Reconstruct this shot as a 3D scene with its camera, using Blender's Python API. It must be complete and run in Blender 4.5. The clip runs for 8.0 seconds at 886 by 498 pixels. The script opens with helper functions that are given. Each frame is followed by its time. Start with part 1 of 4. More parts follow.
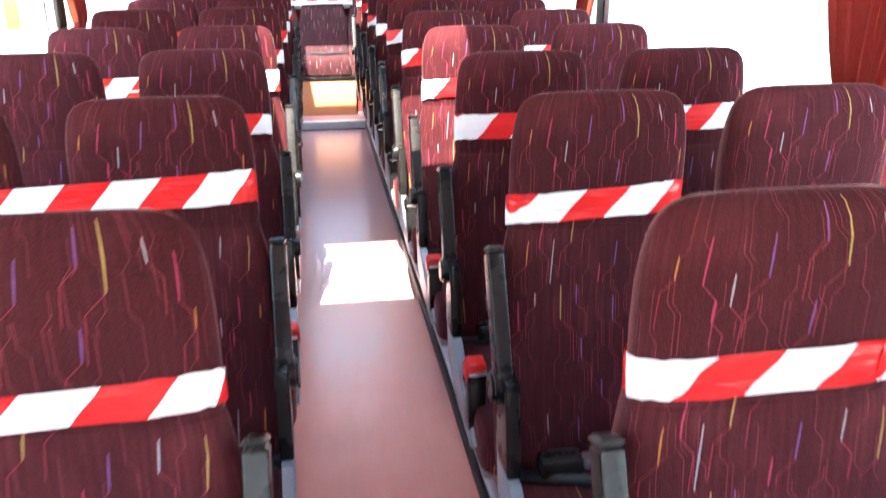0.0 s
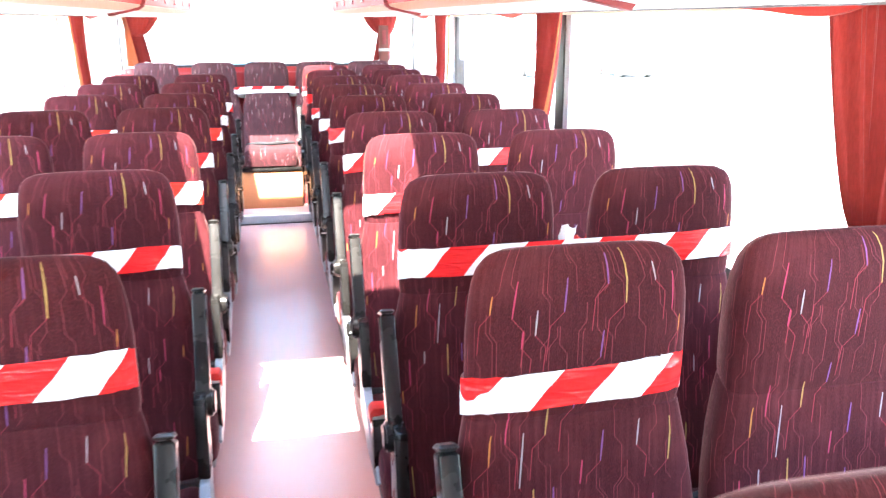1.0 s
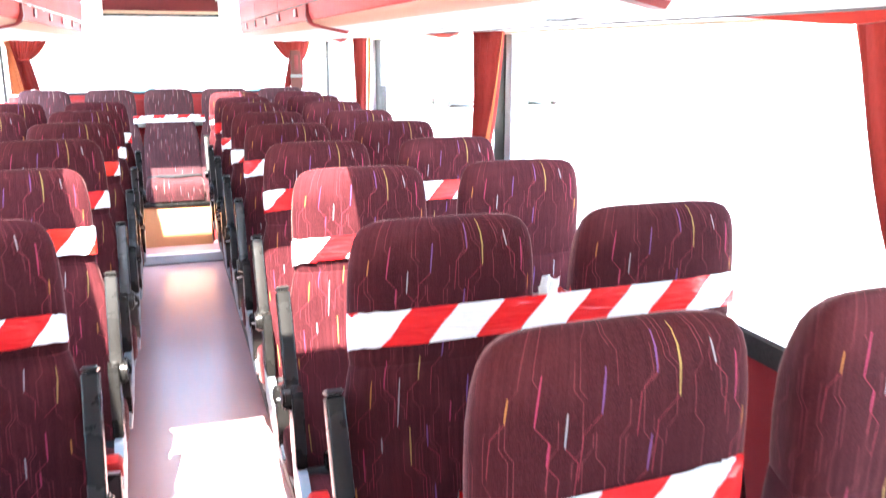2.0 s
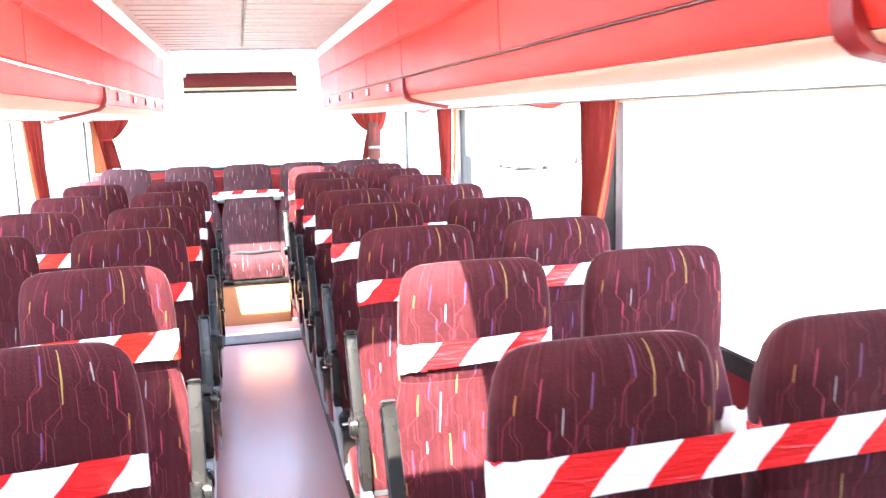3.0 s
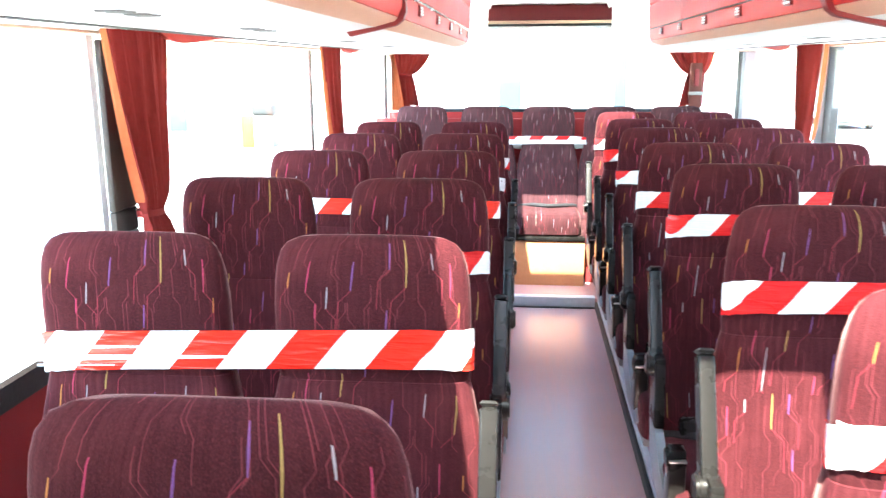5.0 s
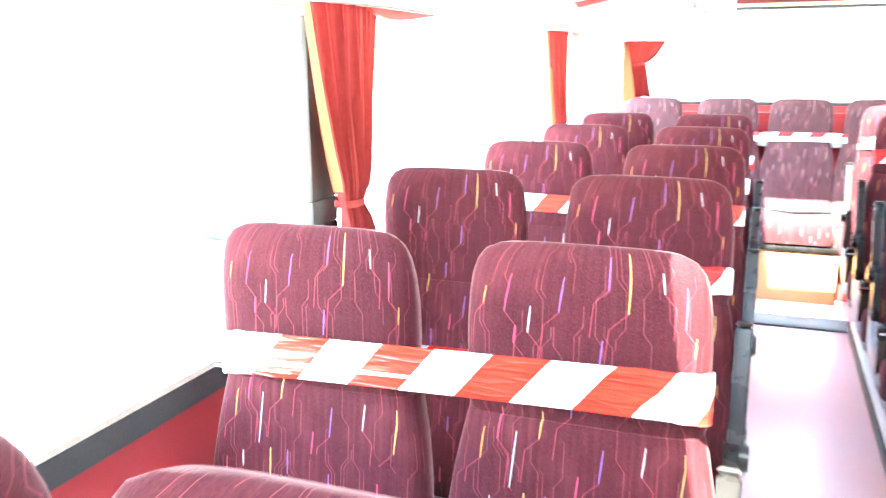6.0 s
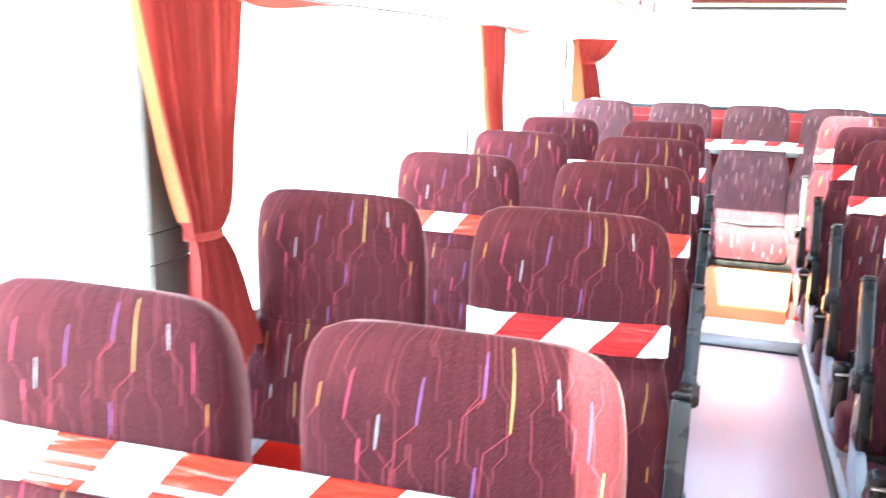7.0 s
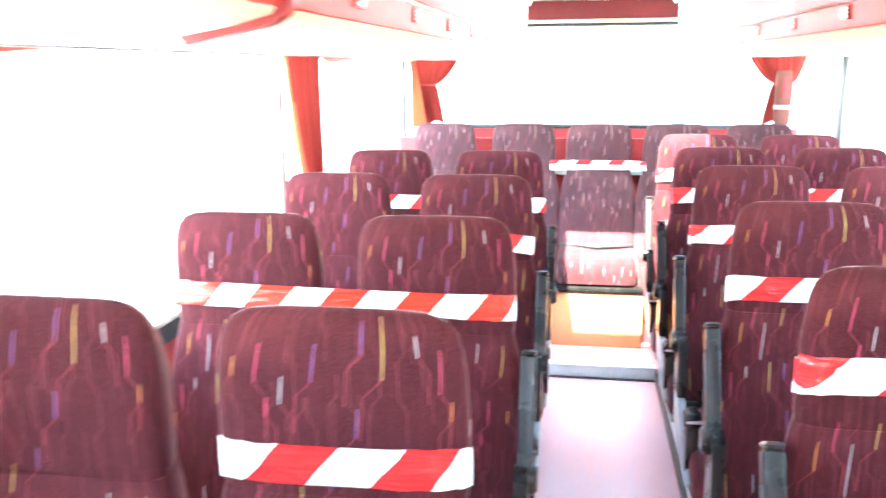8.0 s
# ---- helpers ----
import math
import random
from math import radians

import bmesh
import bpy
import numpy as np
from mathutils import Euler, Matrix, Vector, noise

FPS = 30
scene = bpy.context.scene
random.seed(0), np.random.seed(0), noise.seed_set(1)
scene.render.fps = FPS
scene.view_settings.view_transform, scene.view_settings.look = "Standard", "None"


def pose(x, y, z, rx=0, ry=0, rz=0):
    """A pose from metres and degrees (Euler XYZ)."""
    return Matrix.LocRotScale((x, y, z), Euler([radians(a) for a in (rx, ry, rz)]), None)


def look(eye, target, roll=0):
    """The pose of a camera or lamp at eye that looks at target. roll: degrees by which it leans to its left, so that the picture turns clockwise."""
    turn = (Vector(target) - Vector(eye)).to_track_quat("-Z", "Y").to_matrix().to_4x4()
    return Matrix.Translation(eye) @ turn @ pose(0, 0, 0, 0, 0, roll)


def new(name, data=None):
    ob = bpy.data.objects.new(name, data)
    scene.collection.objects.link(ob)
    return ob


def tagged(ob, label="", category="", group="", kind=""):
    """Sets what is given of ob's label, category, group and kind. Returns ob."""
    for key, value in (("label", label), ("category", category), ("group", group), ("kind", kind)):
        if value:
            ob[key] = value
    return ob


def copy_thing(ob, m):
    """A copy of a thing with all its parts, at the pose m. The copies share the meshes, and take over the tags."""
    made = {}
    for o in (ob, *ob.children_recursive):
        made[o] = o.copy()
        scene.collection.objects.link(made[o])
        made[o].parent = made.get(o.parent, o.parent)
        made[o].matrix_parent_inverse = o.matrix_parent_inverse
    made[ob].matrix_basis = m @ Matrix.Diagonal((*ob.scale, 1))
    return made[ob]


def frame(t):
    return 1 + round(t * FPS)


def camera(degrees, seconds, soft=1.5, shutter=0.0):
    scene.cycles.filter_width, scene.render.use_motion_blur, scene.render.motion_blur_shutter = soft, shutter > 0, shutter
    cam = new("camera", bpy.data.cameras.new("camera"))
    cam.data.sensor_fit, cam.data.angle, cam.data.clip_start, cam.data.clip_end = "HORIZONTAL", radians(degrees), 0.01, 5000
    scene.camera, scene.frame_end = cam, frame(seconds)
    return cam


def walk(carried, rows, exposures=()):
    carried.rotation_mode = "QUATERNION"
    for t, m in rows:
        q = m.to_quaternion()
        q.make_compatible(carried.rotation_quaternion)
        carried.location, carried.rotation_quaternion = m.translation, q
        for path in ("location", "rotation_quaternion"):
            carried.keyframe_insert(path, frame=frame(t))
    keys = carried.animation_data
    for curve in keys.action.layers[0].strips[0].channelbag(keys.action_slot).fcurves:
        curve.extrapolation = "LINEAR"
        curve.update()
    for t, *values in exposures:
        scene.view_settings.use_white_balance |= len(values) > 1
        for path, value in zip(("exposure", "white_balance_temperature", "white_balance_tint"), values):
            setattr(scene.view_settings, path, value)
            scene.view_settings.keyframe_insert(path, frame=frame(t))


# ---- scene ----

# ---- camera ----
cam = camera(56.4, 8.0, soft=1.25, shutter=0.4)
PATH = [
    (0, (-0.104, 0.011, 1.456), (0.18, 1.861, 0.752), -0.2),
    (0.5, (-0.032, 0.235, 1.486), (0.279, 2.126, 0.912), -0.8),
    (1, (-0.009, 0.405, 1.509), (0.388, 2.29, 0.974), -0.1),
    (1.5, (-0.038, 0.598, 1.492), (0.518, 2.443, 0.955), 1.5),
    (2, (-0.02, 0.77, 1.476), (0.59, 2.615, 1.004), -0.0),
    (2.2, (0.003, 0.849, 1.482), (0.591, 2.717, 1.076), -0.7),
    (3.3, (-0.075, 1.183, 1.51), (0.364, 3.108, 1.189), -1.8),
    (3.5, (-0.076, 1.262, 1.506), (0.336, 3.185, 1.139), -1.9),
    (4, (-0.049, 1.486, 1.477), (0.053, 3.439, 1.054), -3.0),
    (4.2, (-0.043, 1.572, 1.473), (-0.069, 3.525, 1.039), -2.3),
    (5.3, (-0.190, 1.855, 1.451), (-0.450, 3.789, 1.012), 0.7),
    (5.5, (-0.203, 1.895, 1.448), (-0.551, 3.812, 0.999), 1.4),
    (6, (-0.193, 2.066, 1.422), (-0.9, 3.882, 0.975), -0.4),
    (6.5, (-0.15, 2.28, 1.447), (-0.961, 4.048, 0.979), -0.1),
    (7, (-0.182, 2.451, 1.442), (-0.794, 4.296, 0.975), 1.3),
    (7.5, (-0.186, 2.626, 1.474), (-0.688, 4.515, 1.05), 0.8),
    (8, (-0.098, 2.83, 1.495), (-0.421, 4.756, 1.064), -0.5),
]
EXPOSURES = [(0, 4.35, 6850, 11), (0.5, 5.12, 6750, 10), (1, 5.12, 6700, 11), (1.5, 4.8, 6600, 11), (2, 4.95, 6600, 11), (2.2, 5, 6500, 10), (3.3, 5.15, 6500, 10), (3.5, 5.35, 6500, 10), (4, 4.3, 6900, 14), (4.2, 4.3, 6900, 14), (5.3, 4.9, 6500, 0), (5.5, 5.5, 6500, 0), (6.1, 6.18, 6500, 0), (6.5, 5.45, 6500, 0), (7, 5.8, 6500, 0), (7.5, 6.3, 6500, 0), (8, 5.85, 6500, 0)]
walk(cam, [(t, look(eye, aim, roll)) for t, eye, aim, roll in PATH], EXPOSURES)

# ---- daylight ----
# the sun stands ahead of the coach's nose, a little to its left side: light travels this way
SUN_WAY = Vector((0.146, 0.645, -1.0)).normalized()
world = bpy.data.worlds.new("sky")
scene.world = world
world.use_nodes = True
wn = world.node_tree
sky = wn.nodes.new("ShaderNodeTexSky")
sky.sky_type = "NISHITA"
sky.sun_disc = False
sky.sun_elevation = math.asin(-SUN_WAY.z)
sky.sun_rotation = math.atan2(-SUN_WAY.x, -SUN_WAY.y)
back = wn.nodes["Background"]
back.inputs["Strength"].default_value = 0.15
wn.links.new(sky.outputs["Color"], back.inputs["Color"])
sun = new("sun", bpy.data.lights.new("sun", "SUN"))
sun.data.energy, sun.data.angle, sun.data.color = 2.05, radians(0.5), (1.0, 0.94, 0.86)
sun.matrix_world = look((0, 0, 30), Vector((0, 0, 30)) + SUN_WAY)


# ---- node helpers ----
class Nodes:
    def __init__(self, name):
        self.mat = bpy.data.materials.new(name)
        self.mat.use_nodes = True
        self.tree = self.mat.node_tree
        self.bsdf = self.tree.nodes["Principled BSDF"]
        self.out = self.tree.nodes["Material Output"]

    def add(self, kind):
        return self.tree.nodes.new(kind)

    def put(self, value, socket):
        if isinstance(value, bpy.types.NodeSocket):
            self.tree.links.new(value, socket)
        else:
            socket.default_value = value

    def math(self, op, a, b=0.0, c=0.0):
        n = self.add("ShaderNodeMath")
        n.operation = op
        for v, s in zip((a, b, c), n.inputs):
            self.put(v, s)
        return n.outputs[0]

    def mix(self, f, a, b):
        n = self.add("ShaderNodeMix")
        n.data_type = "RGBA"
        self.put(f, n.inputs[0])
        self.put(a, n.inputs[6])
        self.put(b, n.inputs[7])
        return n.outputs[2]

    def coords(self):
        return self.add("ShaderNodeTexCoord").outputs["Object"]

    def split(self, v):
        n = self.add("ShaderNodeSeparateXYZ")
        self.put(v, n.inputs[0])
        return n.outputs

    def join(self, x, y=0.0, z=0.0):
        n = self.add("ShaderNodeCombineXYZ")
        for v, s in zip((x, y, z), n.inputs):
            self.put(v, s)
        return n.outputs[0]

    def noise(self, v, scale, detail=3.0, rough=0.55):
        n = self.add("ShaderNodeTexNoise")
        self.put(v, n.inputs["Vector"])
        n.inputs["Scale"].default_value, n.inputs["Detail"].default_value, n.inputs["Roughness"].default_value = scale, detail, rough
        return n.outputs["Fac"]

    def white(self, v):
        n = self.add("ShaderNodeTexWhiteNoise")
        n.noise_dimensions = "3D"
        self.put(v, n.inputs["Vector"])
        return n.outputs["Value"]

    def ramp(self, f, stops, constant=False):
        n = self.add("ShaderNodeValToRGB")
        n.color_ramp.interpolation = "CONSTANT" if constant else "LINEAR"
        while len(n.color_ramp.elements) < len(stops):
            n.color_ramp.elements.new(0.5)
        for e, (p, c) in zip(n.color_ramp.elements, stops):
            e.position, e.color = p, (*c, 1)
        self.put(f, n.inputs[0])
        return n.outputs["Color"]

    def step(self, a, b, wide=0.1):
        n = self.add("ShaderNodeMapRange")
        n.interpolation_type = "SMOOTHSTEP"
        self.put(a, n.inputs[0])
        n.inputs[1].default_value, n.inputs[2].default_value = b - wide, b + wide
        return n.outputs[0]

    def bump(self, h, strength, distance):
        n = self.add("ShaderNodeBump")
        n.inputs["Strength"].default_value, n.inputs["Distance"].default_value = strength, distance
        self.put(h, n.inputs["Height"])
        self.put(n.outputs[0], self.bsdf.inputs["Normal"])

    def set(self, **values):
        for k, v in values.items():
            self.put(v, self.bsdf.inputs[k.replace("_", " ")])
        return self


def rgb(r, g, b):
    return (r, g, b, 1.0)


def plain(name, low, high, rough, scale=6.0, metal=0.0, bump=0.15, dist=0.002, grain=90.0):
    """A surface of two near tones, cloudy at one scale and grained at another."""
    n = Nodes(name)
    co = n.coords()
    big = n.noise(co, scale, 4)
    fine = n.noise(co, grain, 3)
    f = n.math("ADD", n.math("MULTIPLY", big, 0.65), n.math("MULTIPLY", fine, 0.35))
    n.set(Base_Color=n.ramp(f, [(0.3, low), (0.7, high)]), Metallic=metal,
          Roughness=n.math("ADD", n.math("MULTIPLY", big, 0.2), rough - 0.1))
    n.bump(fine, bump, dist)
    return n.mat


# heights over the seat platform
DASHES = [(-0.113, 1.047, 0.028, 0), (-0.077, 1.010, 0.020, 3), (-0.031, 1.050, 0.026, 1), (0.040, 1.085, 0.022, 1),
          (0.070, 1.072, 0.040, 2), (0.119, 1.078, 0.014, 3), (0.150, 1.045, 0.030, 0), (0.166, 0.990, 0.014, 4),
          (0.030, 0.968, 0.022, 1), (-0.099, 0.985, 0.014, 0), (-0.152, 1.040, 0.014, 4), (-0.056, 0.845, 0.022, 2),
          (-0.121, 0.840, 0.026, 0), (-0.097, 0.785, 0.045, 3), (-0.148, 0.804, 0.025, 4), (0.098, 0.812, 0.022, 3),
          (0.155, 0.795, 0.036, 2), (0.037, 0.795, 0.026, 1), (0.002, 0.750, 0.024, 0), (-0.010, 0.880, 0.018, 1)]


def moquette(name="moquette", tones=((0.021, 0.0046, 0.0066), (0.039, 0.0086, 0.0108), (0.077, 0.0170, 0.0202)), glow=(0.135, 0.029, 0.034), pale=0.0):
    """Dark maroon plush with thin coloured dashes and faint red lines that jog sideways."""
    n = Nodes(name)
    co = n.coords()
    x, y, z = n.split(co)
    # the weave runs on round the sides
    turn = n.math("MINIMUM", n.math("MAXIMUM", n.math("MULTIPLY", x, 8.0), -1.0), 1.0)
    across = n.math("MULTIPLY_ADD", turn, n.math("MAXIMUM", n.math("ADD", n.math("ADD", y, 0.045), n.math("MULTIPLY", n.math("MAXIMUM", n.math("SUBTRACT", 0.74, z), 0.0), 0.222)), 0.0), x)
    up = z
    # coloured dashes, the same on every seat: across, up, half length, tint
    fold = n.math("LESS_THAN", z, 0.735)
    zz = n.math("MULTIPLY_ADD", n.math("ADD", fold, n.math("LESS_THAN", z, 0.365)), 0.37, z)
    xx = n.math("MULTIPLY", across, n.math("MULTIPLY_ADD", fold, -1.9, 1.0))
    tints = [rgb(0.46, 0.05, 0.12), rgb(0.19, 0.085, 0.27), rgb(0.46, 0.31, 0.10), rgb(0.38, 0.37, 0.40), rgb(0.54, 0.23, 0.06)]
    masks, tails = [None] * 5, None
    tip = n.math("MULTIPLY_ADD", fold, 0.085, -0.085)
    for dx, dz, half, k in DASHES:
        lean = n.math("MULTIPLY_ADD", n.math("SUBTRACT", zz, dz), tip, n.math("SUBTRACT", xx, dx))
        near = n.math("MULTIPLY", n.math("LESS_THAN", n.math("ABSOLUTE", lean), n.math("MULTIPLY_ADD", n.math("ABSOLUTE", n.math("SUBTRACT", zz, dz)), -0.0006 / half, 0.0016)),
                      n.math("LESS_THAN", n.math("ABSOLUTE", n.math("SUBTRACT", zz, dz)), half))
        masks[k] = near if masks[k] is None else n.math("MAXIMUM", masks[k], near)
        # a thin red tail slants away from the foot of the dash and runs on downwards
        drop = n.math("SUBTRACT", dz - half, zz)
        slant = n.math("MULTIPLY", n.math("MINIMUM", n.math("MAXIMUM", drop, 0.0), 0.014 + 0.3 * half), 0.95 if k in (0, 3) else -0.95)
        run = n.math("SUBTRACT", lean, slant)
        tail = n.math("MULTIPLY", n.math("LESS_THAN", n.math("ABSOLUTE", run), 0.0008),
                      n.math("MULTIPLY", n.math("GREATER_THAN", drop, 0.0), n.math("LESS_THAN", drop, 0.05 + half)))
        tails = tail if tails is None else n.math("MAXIMUM", tails, tail)
    # thin red lines in close bundles that jog sideways together
    u2 = n.math("MULTIPLY_ADD", across, 1 / 0.030, 60.37)
    col2 = n.math("FLOOR", u2)
    r2 = n.white(n.join(col2, 8.1, 2.0))
    way = n.math("SIGN", n.math("SUBTRACT", n.white(n.join(col2, 3.3, 6.0)), 0.5))
    v2 = n.math("MULTIPLY_ADD", r2, 7.0, n.math("MULTIPLY", up, 1 / 0.135))
    f2 = n.math("FRACT", v2)
    rise = n.math("MULTIPLY", n.math("MINIMUM", n.math("SUBTRACT", f2, 0.18), n.math("SUBTRACT", 0.78, f2)), 8.5)
    jog = n.math("MULTIPLY", n.math("SUBTRACT", n.math("MINIMUM", n.math("MAXIMUM", rise, 0.0), 1.0), 0.5), way)
    local = n.math("SUBTRACT", n.math("SUBTRACT", n.math("FRACT", u2), 0.5), n.math("MULTIPLY", jog, 0.42))
    line = None
    for k, (shift, often) in enumerate(((-0.23, 0.68), (0.02, 0.46), (0.21, 0.76))):
        near = n.math("LESS_THAN", n.math("ABSOLUTE", n.math("SUBTRACT", local, shift)), 0.024)
        there = n.math("GREATER_THAN", n.white(n.join(col2, n.math("FLOOR", n.math("ADD", v2, 0.48 + 0.31 * k)), 4.0 + k)), often)
        one = n.math("MULTIPLY", near, there)
        line = one if line is None else n.math("MAXIMUM", line, one)
    # plush ground, streaked along the weave and rubbed in patches
    streak = n.noise(n.join(n.math("MULTIPLY", across, 120.0), n.math("MULTIPLY", up, 5.0), 0.0), 1.0, 3)
    nap = n.noise(co, 7.0, 3)
    pile = n.noise(co, 420.0, 2)
    f = n.math("ADD", n.math("MULTIPLY", streak, 0.42), n.math("MULTIPLY", nap, 0.58))
    ground = n.ramp(f, list(zip((0.33, 0.52, 0.70), tones)))
    fleck = n.noise(n.join(n.math("MULTIPLY", across, 900.0), n.math("MULTIPLY", up, 320.0), n.math("MULTIPLY", y, 320.0)), 1.0, 2, 0.7)
    ground = n.mix(n.math("MULTIPLY", n.math("ABSOLUTE", n.math("SUBTRACT", fleck, 0.42)), 1.5), ground, rgb(*glow))
    worn = n.math("MULTIPLY_ADD", n.noise(co, 30.0, 3), 0.9, 0.0)
    c = n.mix(n.math("MULTIPLY", line, n.math("MULTIPLY_ADD", worn, 0.90, 0.02)), ground, rgb(0.225, 0.043, 0.056))
    c = n.mix(n.math("MULTIPLY", tails, 0.6), c, rgb(0.28, 0.035, 0.055))
    for m, t in zip(masks, tints):
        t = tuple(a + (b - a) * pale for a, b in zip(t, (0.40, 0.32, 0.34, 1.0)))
        c = n.mix(n.math("MULTIPLY", m, n.math("MULTIPLY_ADD", fleck, 0.54, 0.31)), c, t)
    n.set(Base_Color=c, Roughness=0.9, Sheen_Weight=0.30, Sheen_Roughness=0.30, Sheen_Tint=rgb(0.95, 0.53, 0.51), Specular_IOR_Level=0.06)
    n.bump(n.math("ADD", n.math("MULTIPLY", pile, 0.6), n.math("MULTIPLY", nap, 0.6)), 0.4, 0.003)
    return n.mat


def barrier_film(name="barrier_film", low=(0.60, 0.010, 0.017), high=(0.80, 0.028, 0.025), folded=False):
    """Red and white slanting bars on thin glossy film."""
    n = Nodes(name)
    co = n.coords()
    x, y, z = n.split(co)
    s = n.math("ADD", n.math("MULTIPLY", n.math("ADD", n.math("SUBTRACT", x, n.math("MULTIPLY", z, 0.85)), n.math("MULTIPLY", y, 0.8)), 1 / 0.178), 0.0)
    red = n.math("LESS_THAN", n.math("FRACT", n.math("ADD", s, 50.0)), 0.49)
    if folded:  # only the tips of the bars show over a turned-down edge
        red = n.math("MULTIPLY", red, n.math("GREATER_THAN", z, 0.002))
    wrinkle = n.noise(n.join(n.math("MULTIPLY", x, 7.0), n.math("MULTIPLY", y, 7.0), n.math("MULTIPLY", z, 38.0)), 1.6, 3, 0.5)
    reds = n.mix(wrinkle, rgb(*low), rgb(*high))
    whites = n.mix(wrinkle, rgb(0.74, 0.74, 0.76), rgb(0.86, 0.86, 0.87))
    # slack film: long creases and short cross puckers
    long = n.noise(n.join(n.math("MULTIPLY", x, 5.0), n.math("MULTIPLY", y, 5.0), n.math("MULTIPLY", z, 38.0)), 1.3, 2, 0.5)
    ridge = n.math("POWER", n.math("SUBTRACT", 1.0, n.math("ABSOLUTE", n.math("MULTIPLY_ADD", long, 2.0, -1.0))), 6.0)
    pucker = n.noise(n.join(n.math("MULTIPLY", x, 26.0), n.math("MULTIPLY", y, 26.0), n.math("MULTIPLY", z, 9.0)), 1.0, 3, 0.5)
    n.set(Base_Color=n.mix(red, whites, reds), Roughness=0.24)
    n.bump(n.math("ADD", n.math("MULTIPLY_ADD", ridge, 0.45, wrinkle), n.math("MULTIPLY", pucker, 0.4)), 0.5, 0.006)
    return n.mat


def vinyl():
    n = Nodes("vinyl_floor")
    co = n.coords()
    big = n.noise(co, 2.2, 5, 0.6)
    fleck = n.noise(co, 260.0, 2)
    scuff = n.noise(n.join(*[n.math("MULTIPLY", a, k) for a, k in zip(n.split(co), (30.0, 3.0, 1.0))]), 1.0, 5, 0.7)
    f = n.math("ADD", n.math("MULTIPLY", big, 0.5), n.math("ADD", n.math("MULTIPLY", fleck, 0.25), n.math("MULTIPLY", scuff, 0.25)))
    c = n.ramp(f, [(0.36, (0.74, 0.322, 0.262)), (0.5, (0.785, 0.358, 0.293)), (0.64, (0.82, 0.410, 0.340))])
    # grey mauve sheen put into the colour towards the rear, in patches
    rear_sheen = n.step(n.math("MULTIPLY_ADD", big, 1.6, n.split(co)[1]), 3.6, 0.7)
    c = n.mix(n.math("MULTIPLY", rear_sheen, n.math("MULTIPLY_ADD", scuff, 0.6, 0.36)), c, rgb(0.43, 0.35, 0.40))
    n.set(Base_Color=c,
          Roughness=n.math("MULTIPLY_ADD", fleck, 0.05, 0.235), Specular_IOR_Level=0.65)
    n.bump(fleck, 0.08, 0.0006)
    return n.mat


def drapery(name="curtain_cloth", low=(0.19, 0.020, 0.020), high=(0.31, 0.036, 0.034), through_tint=(0.55, 0.06, 0.035), share=0.16):
    """Curtain cloth, which lets part of the daylight through."""
    n = Nodes(name)
    co = n.coords()
    x, y, z = n.split(co)
    weave = n.noise(n.join(n.math("MULTIPLY", x, 300.0), n.math("MULTIPLY", y, 300.0), n.math("MULTIPLY", z, 40.0)), 1.0, 2)
    fade = n.noise(co, 3.0, 3)
    f = n.math("ADD", n.math("MULTIPLY", weave, 0.4), n.math("MULTIPLY", fade, 0.6))
    c = n.ramp(f, [(0.3, low), (0.7, high)])
    n.set(Base_Color=c, Roughness=0.8, Sheen_Weight=0.08, Specular_IOR_Level=0.15)
    n.bump(weave, 0.2, 0.001)
    thin = n.add("ShaderNodeBsdfTranslucent")
    n.put(n.mix(0.5, c, rgb(*through_tint)), thin.inputs["Color"])
    m = n.add("ShaderNodeMixShader")
    m.inputs[0].default_value = share
    n.tree.links.new(n.bsdf.outputs[0], m.inputs[1])
    n.tree.links.new(thin.outputs[0], m.inputs[2])
    n.tree.links.new(m.outputs[0], n.out.inputs[0])
    return n.mat


def pane_glass():
    n = Nodes("pane_glass")
    clear = n.add("ShaderNodeBsdfTransparent")
    clear.inputs[0].default_value = rgb(0.93, 0.96, 0.95)
    gloss = n.add("ShaderNodeBsdfGlossy")
    gloss.inputs["Roughness"].default_value = 0.02
    face = n.add("ShaderNodeLayerWeight").outputs["Facing"]
    sheen = n.math("MULTIPLY_ADD", n.math("POWER", face, 5.0), 0.6, 0.03)
    m = n.add("ShaderNodeMixShader")
    n.tree.links.new(sheen, m.inputs[0])
    n.tree.links.new(clear.outputs[0], m.inputs[1])
    n.tree.links.new(gloss.outputs[0], m.inputs[2])
    n.tree.links.new(m.outputs[0], n.out.inputs[0])
    return n.mat


FABRIC = moquette()
# bench plush: greyer ground tones and paler dashes than on the rows
GREYISH = moquette("greyish_moquette", ((0.032, 0.0145, 0.0175), (0.056, 0.025, 0.030), (0.105, 0.049, 0.055)), (0.14, 0.060, 0.065), 0.7)
DULL = moquette("dull_moquette", ((0.026, 0.0095, 0.011), (0.045, 0.0165, 0.019), (0.082, 0.031, 0.034)), (0.11, 0.042, 0.045), 0.7)
FILM = barrier_film()
FOLDED_FILM = barrier_film("folded_barrier_film", folded=True)
# same red film, its bars coloured orange as strong light turns them
LIT_FILM = barrier_film("lit_barrier_film", (0.62, 0.015, 0.012), (0.82, 0.040, 0.020))
FLOOR = vinyl()
CLOTH = drapery()
LINING = drapery("curtain_lining", (0.42, 0.10, 0.045), (0.55, 0.16, 0.07), (0.85, 0.40, 0.16), 0.32)
GLASS = pane_glass()
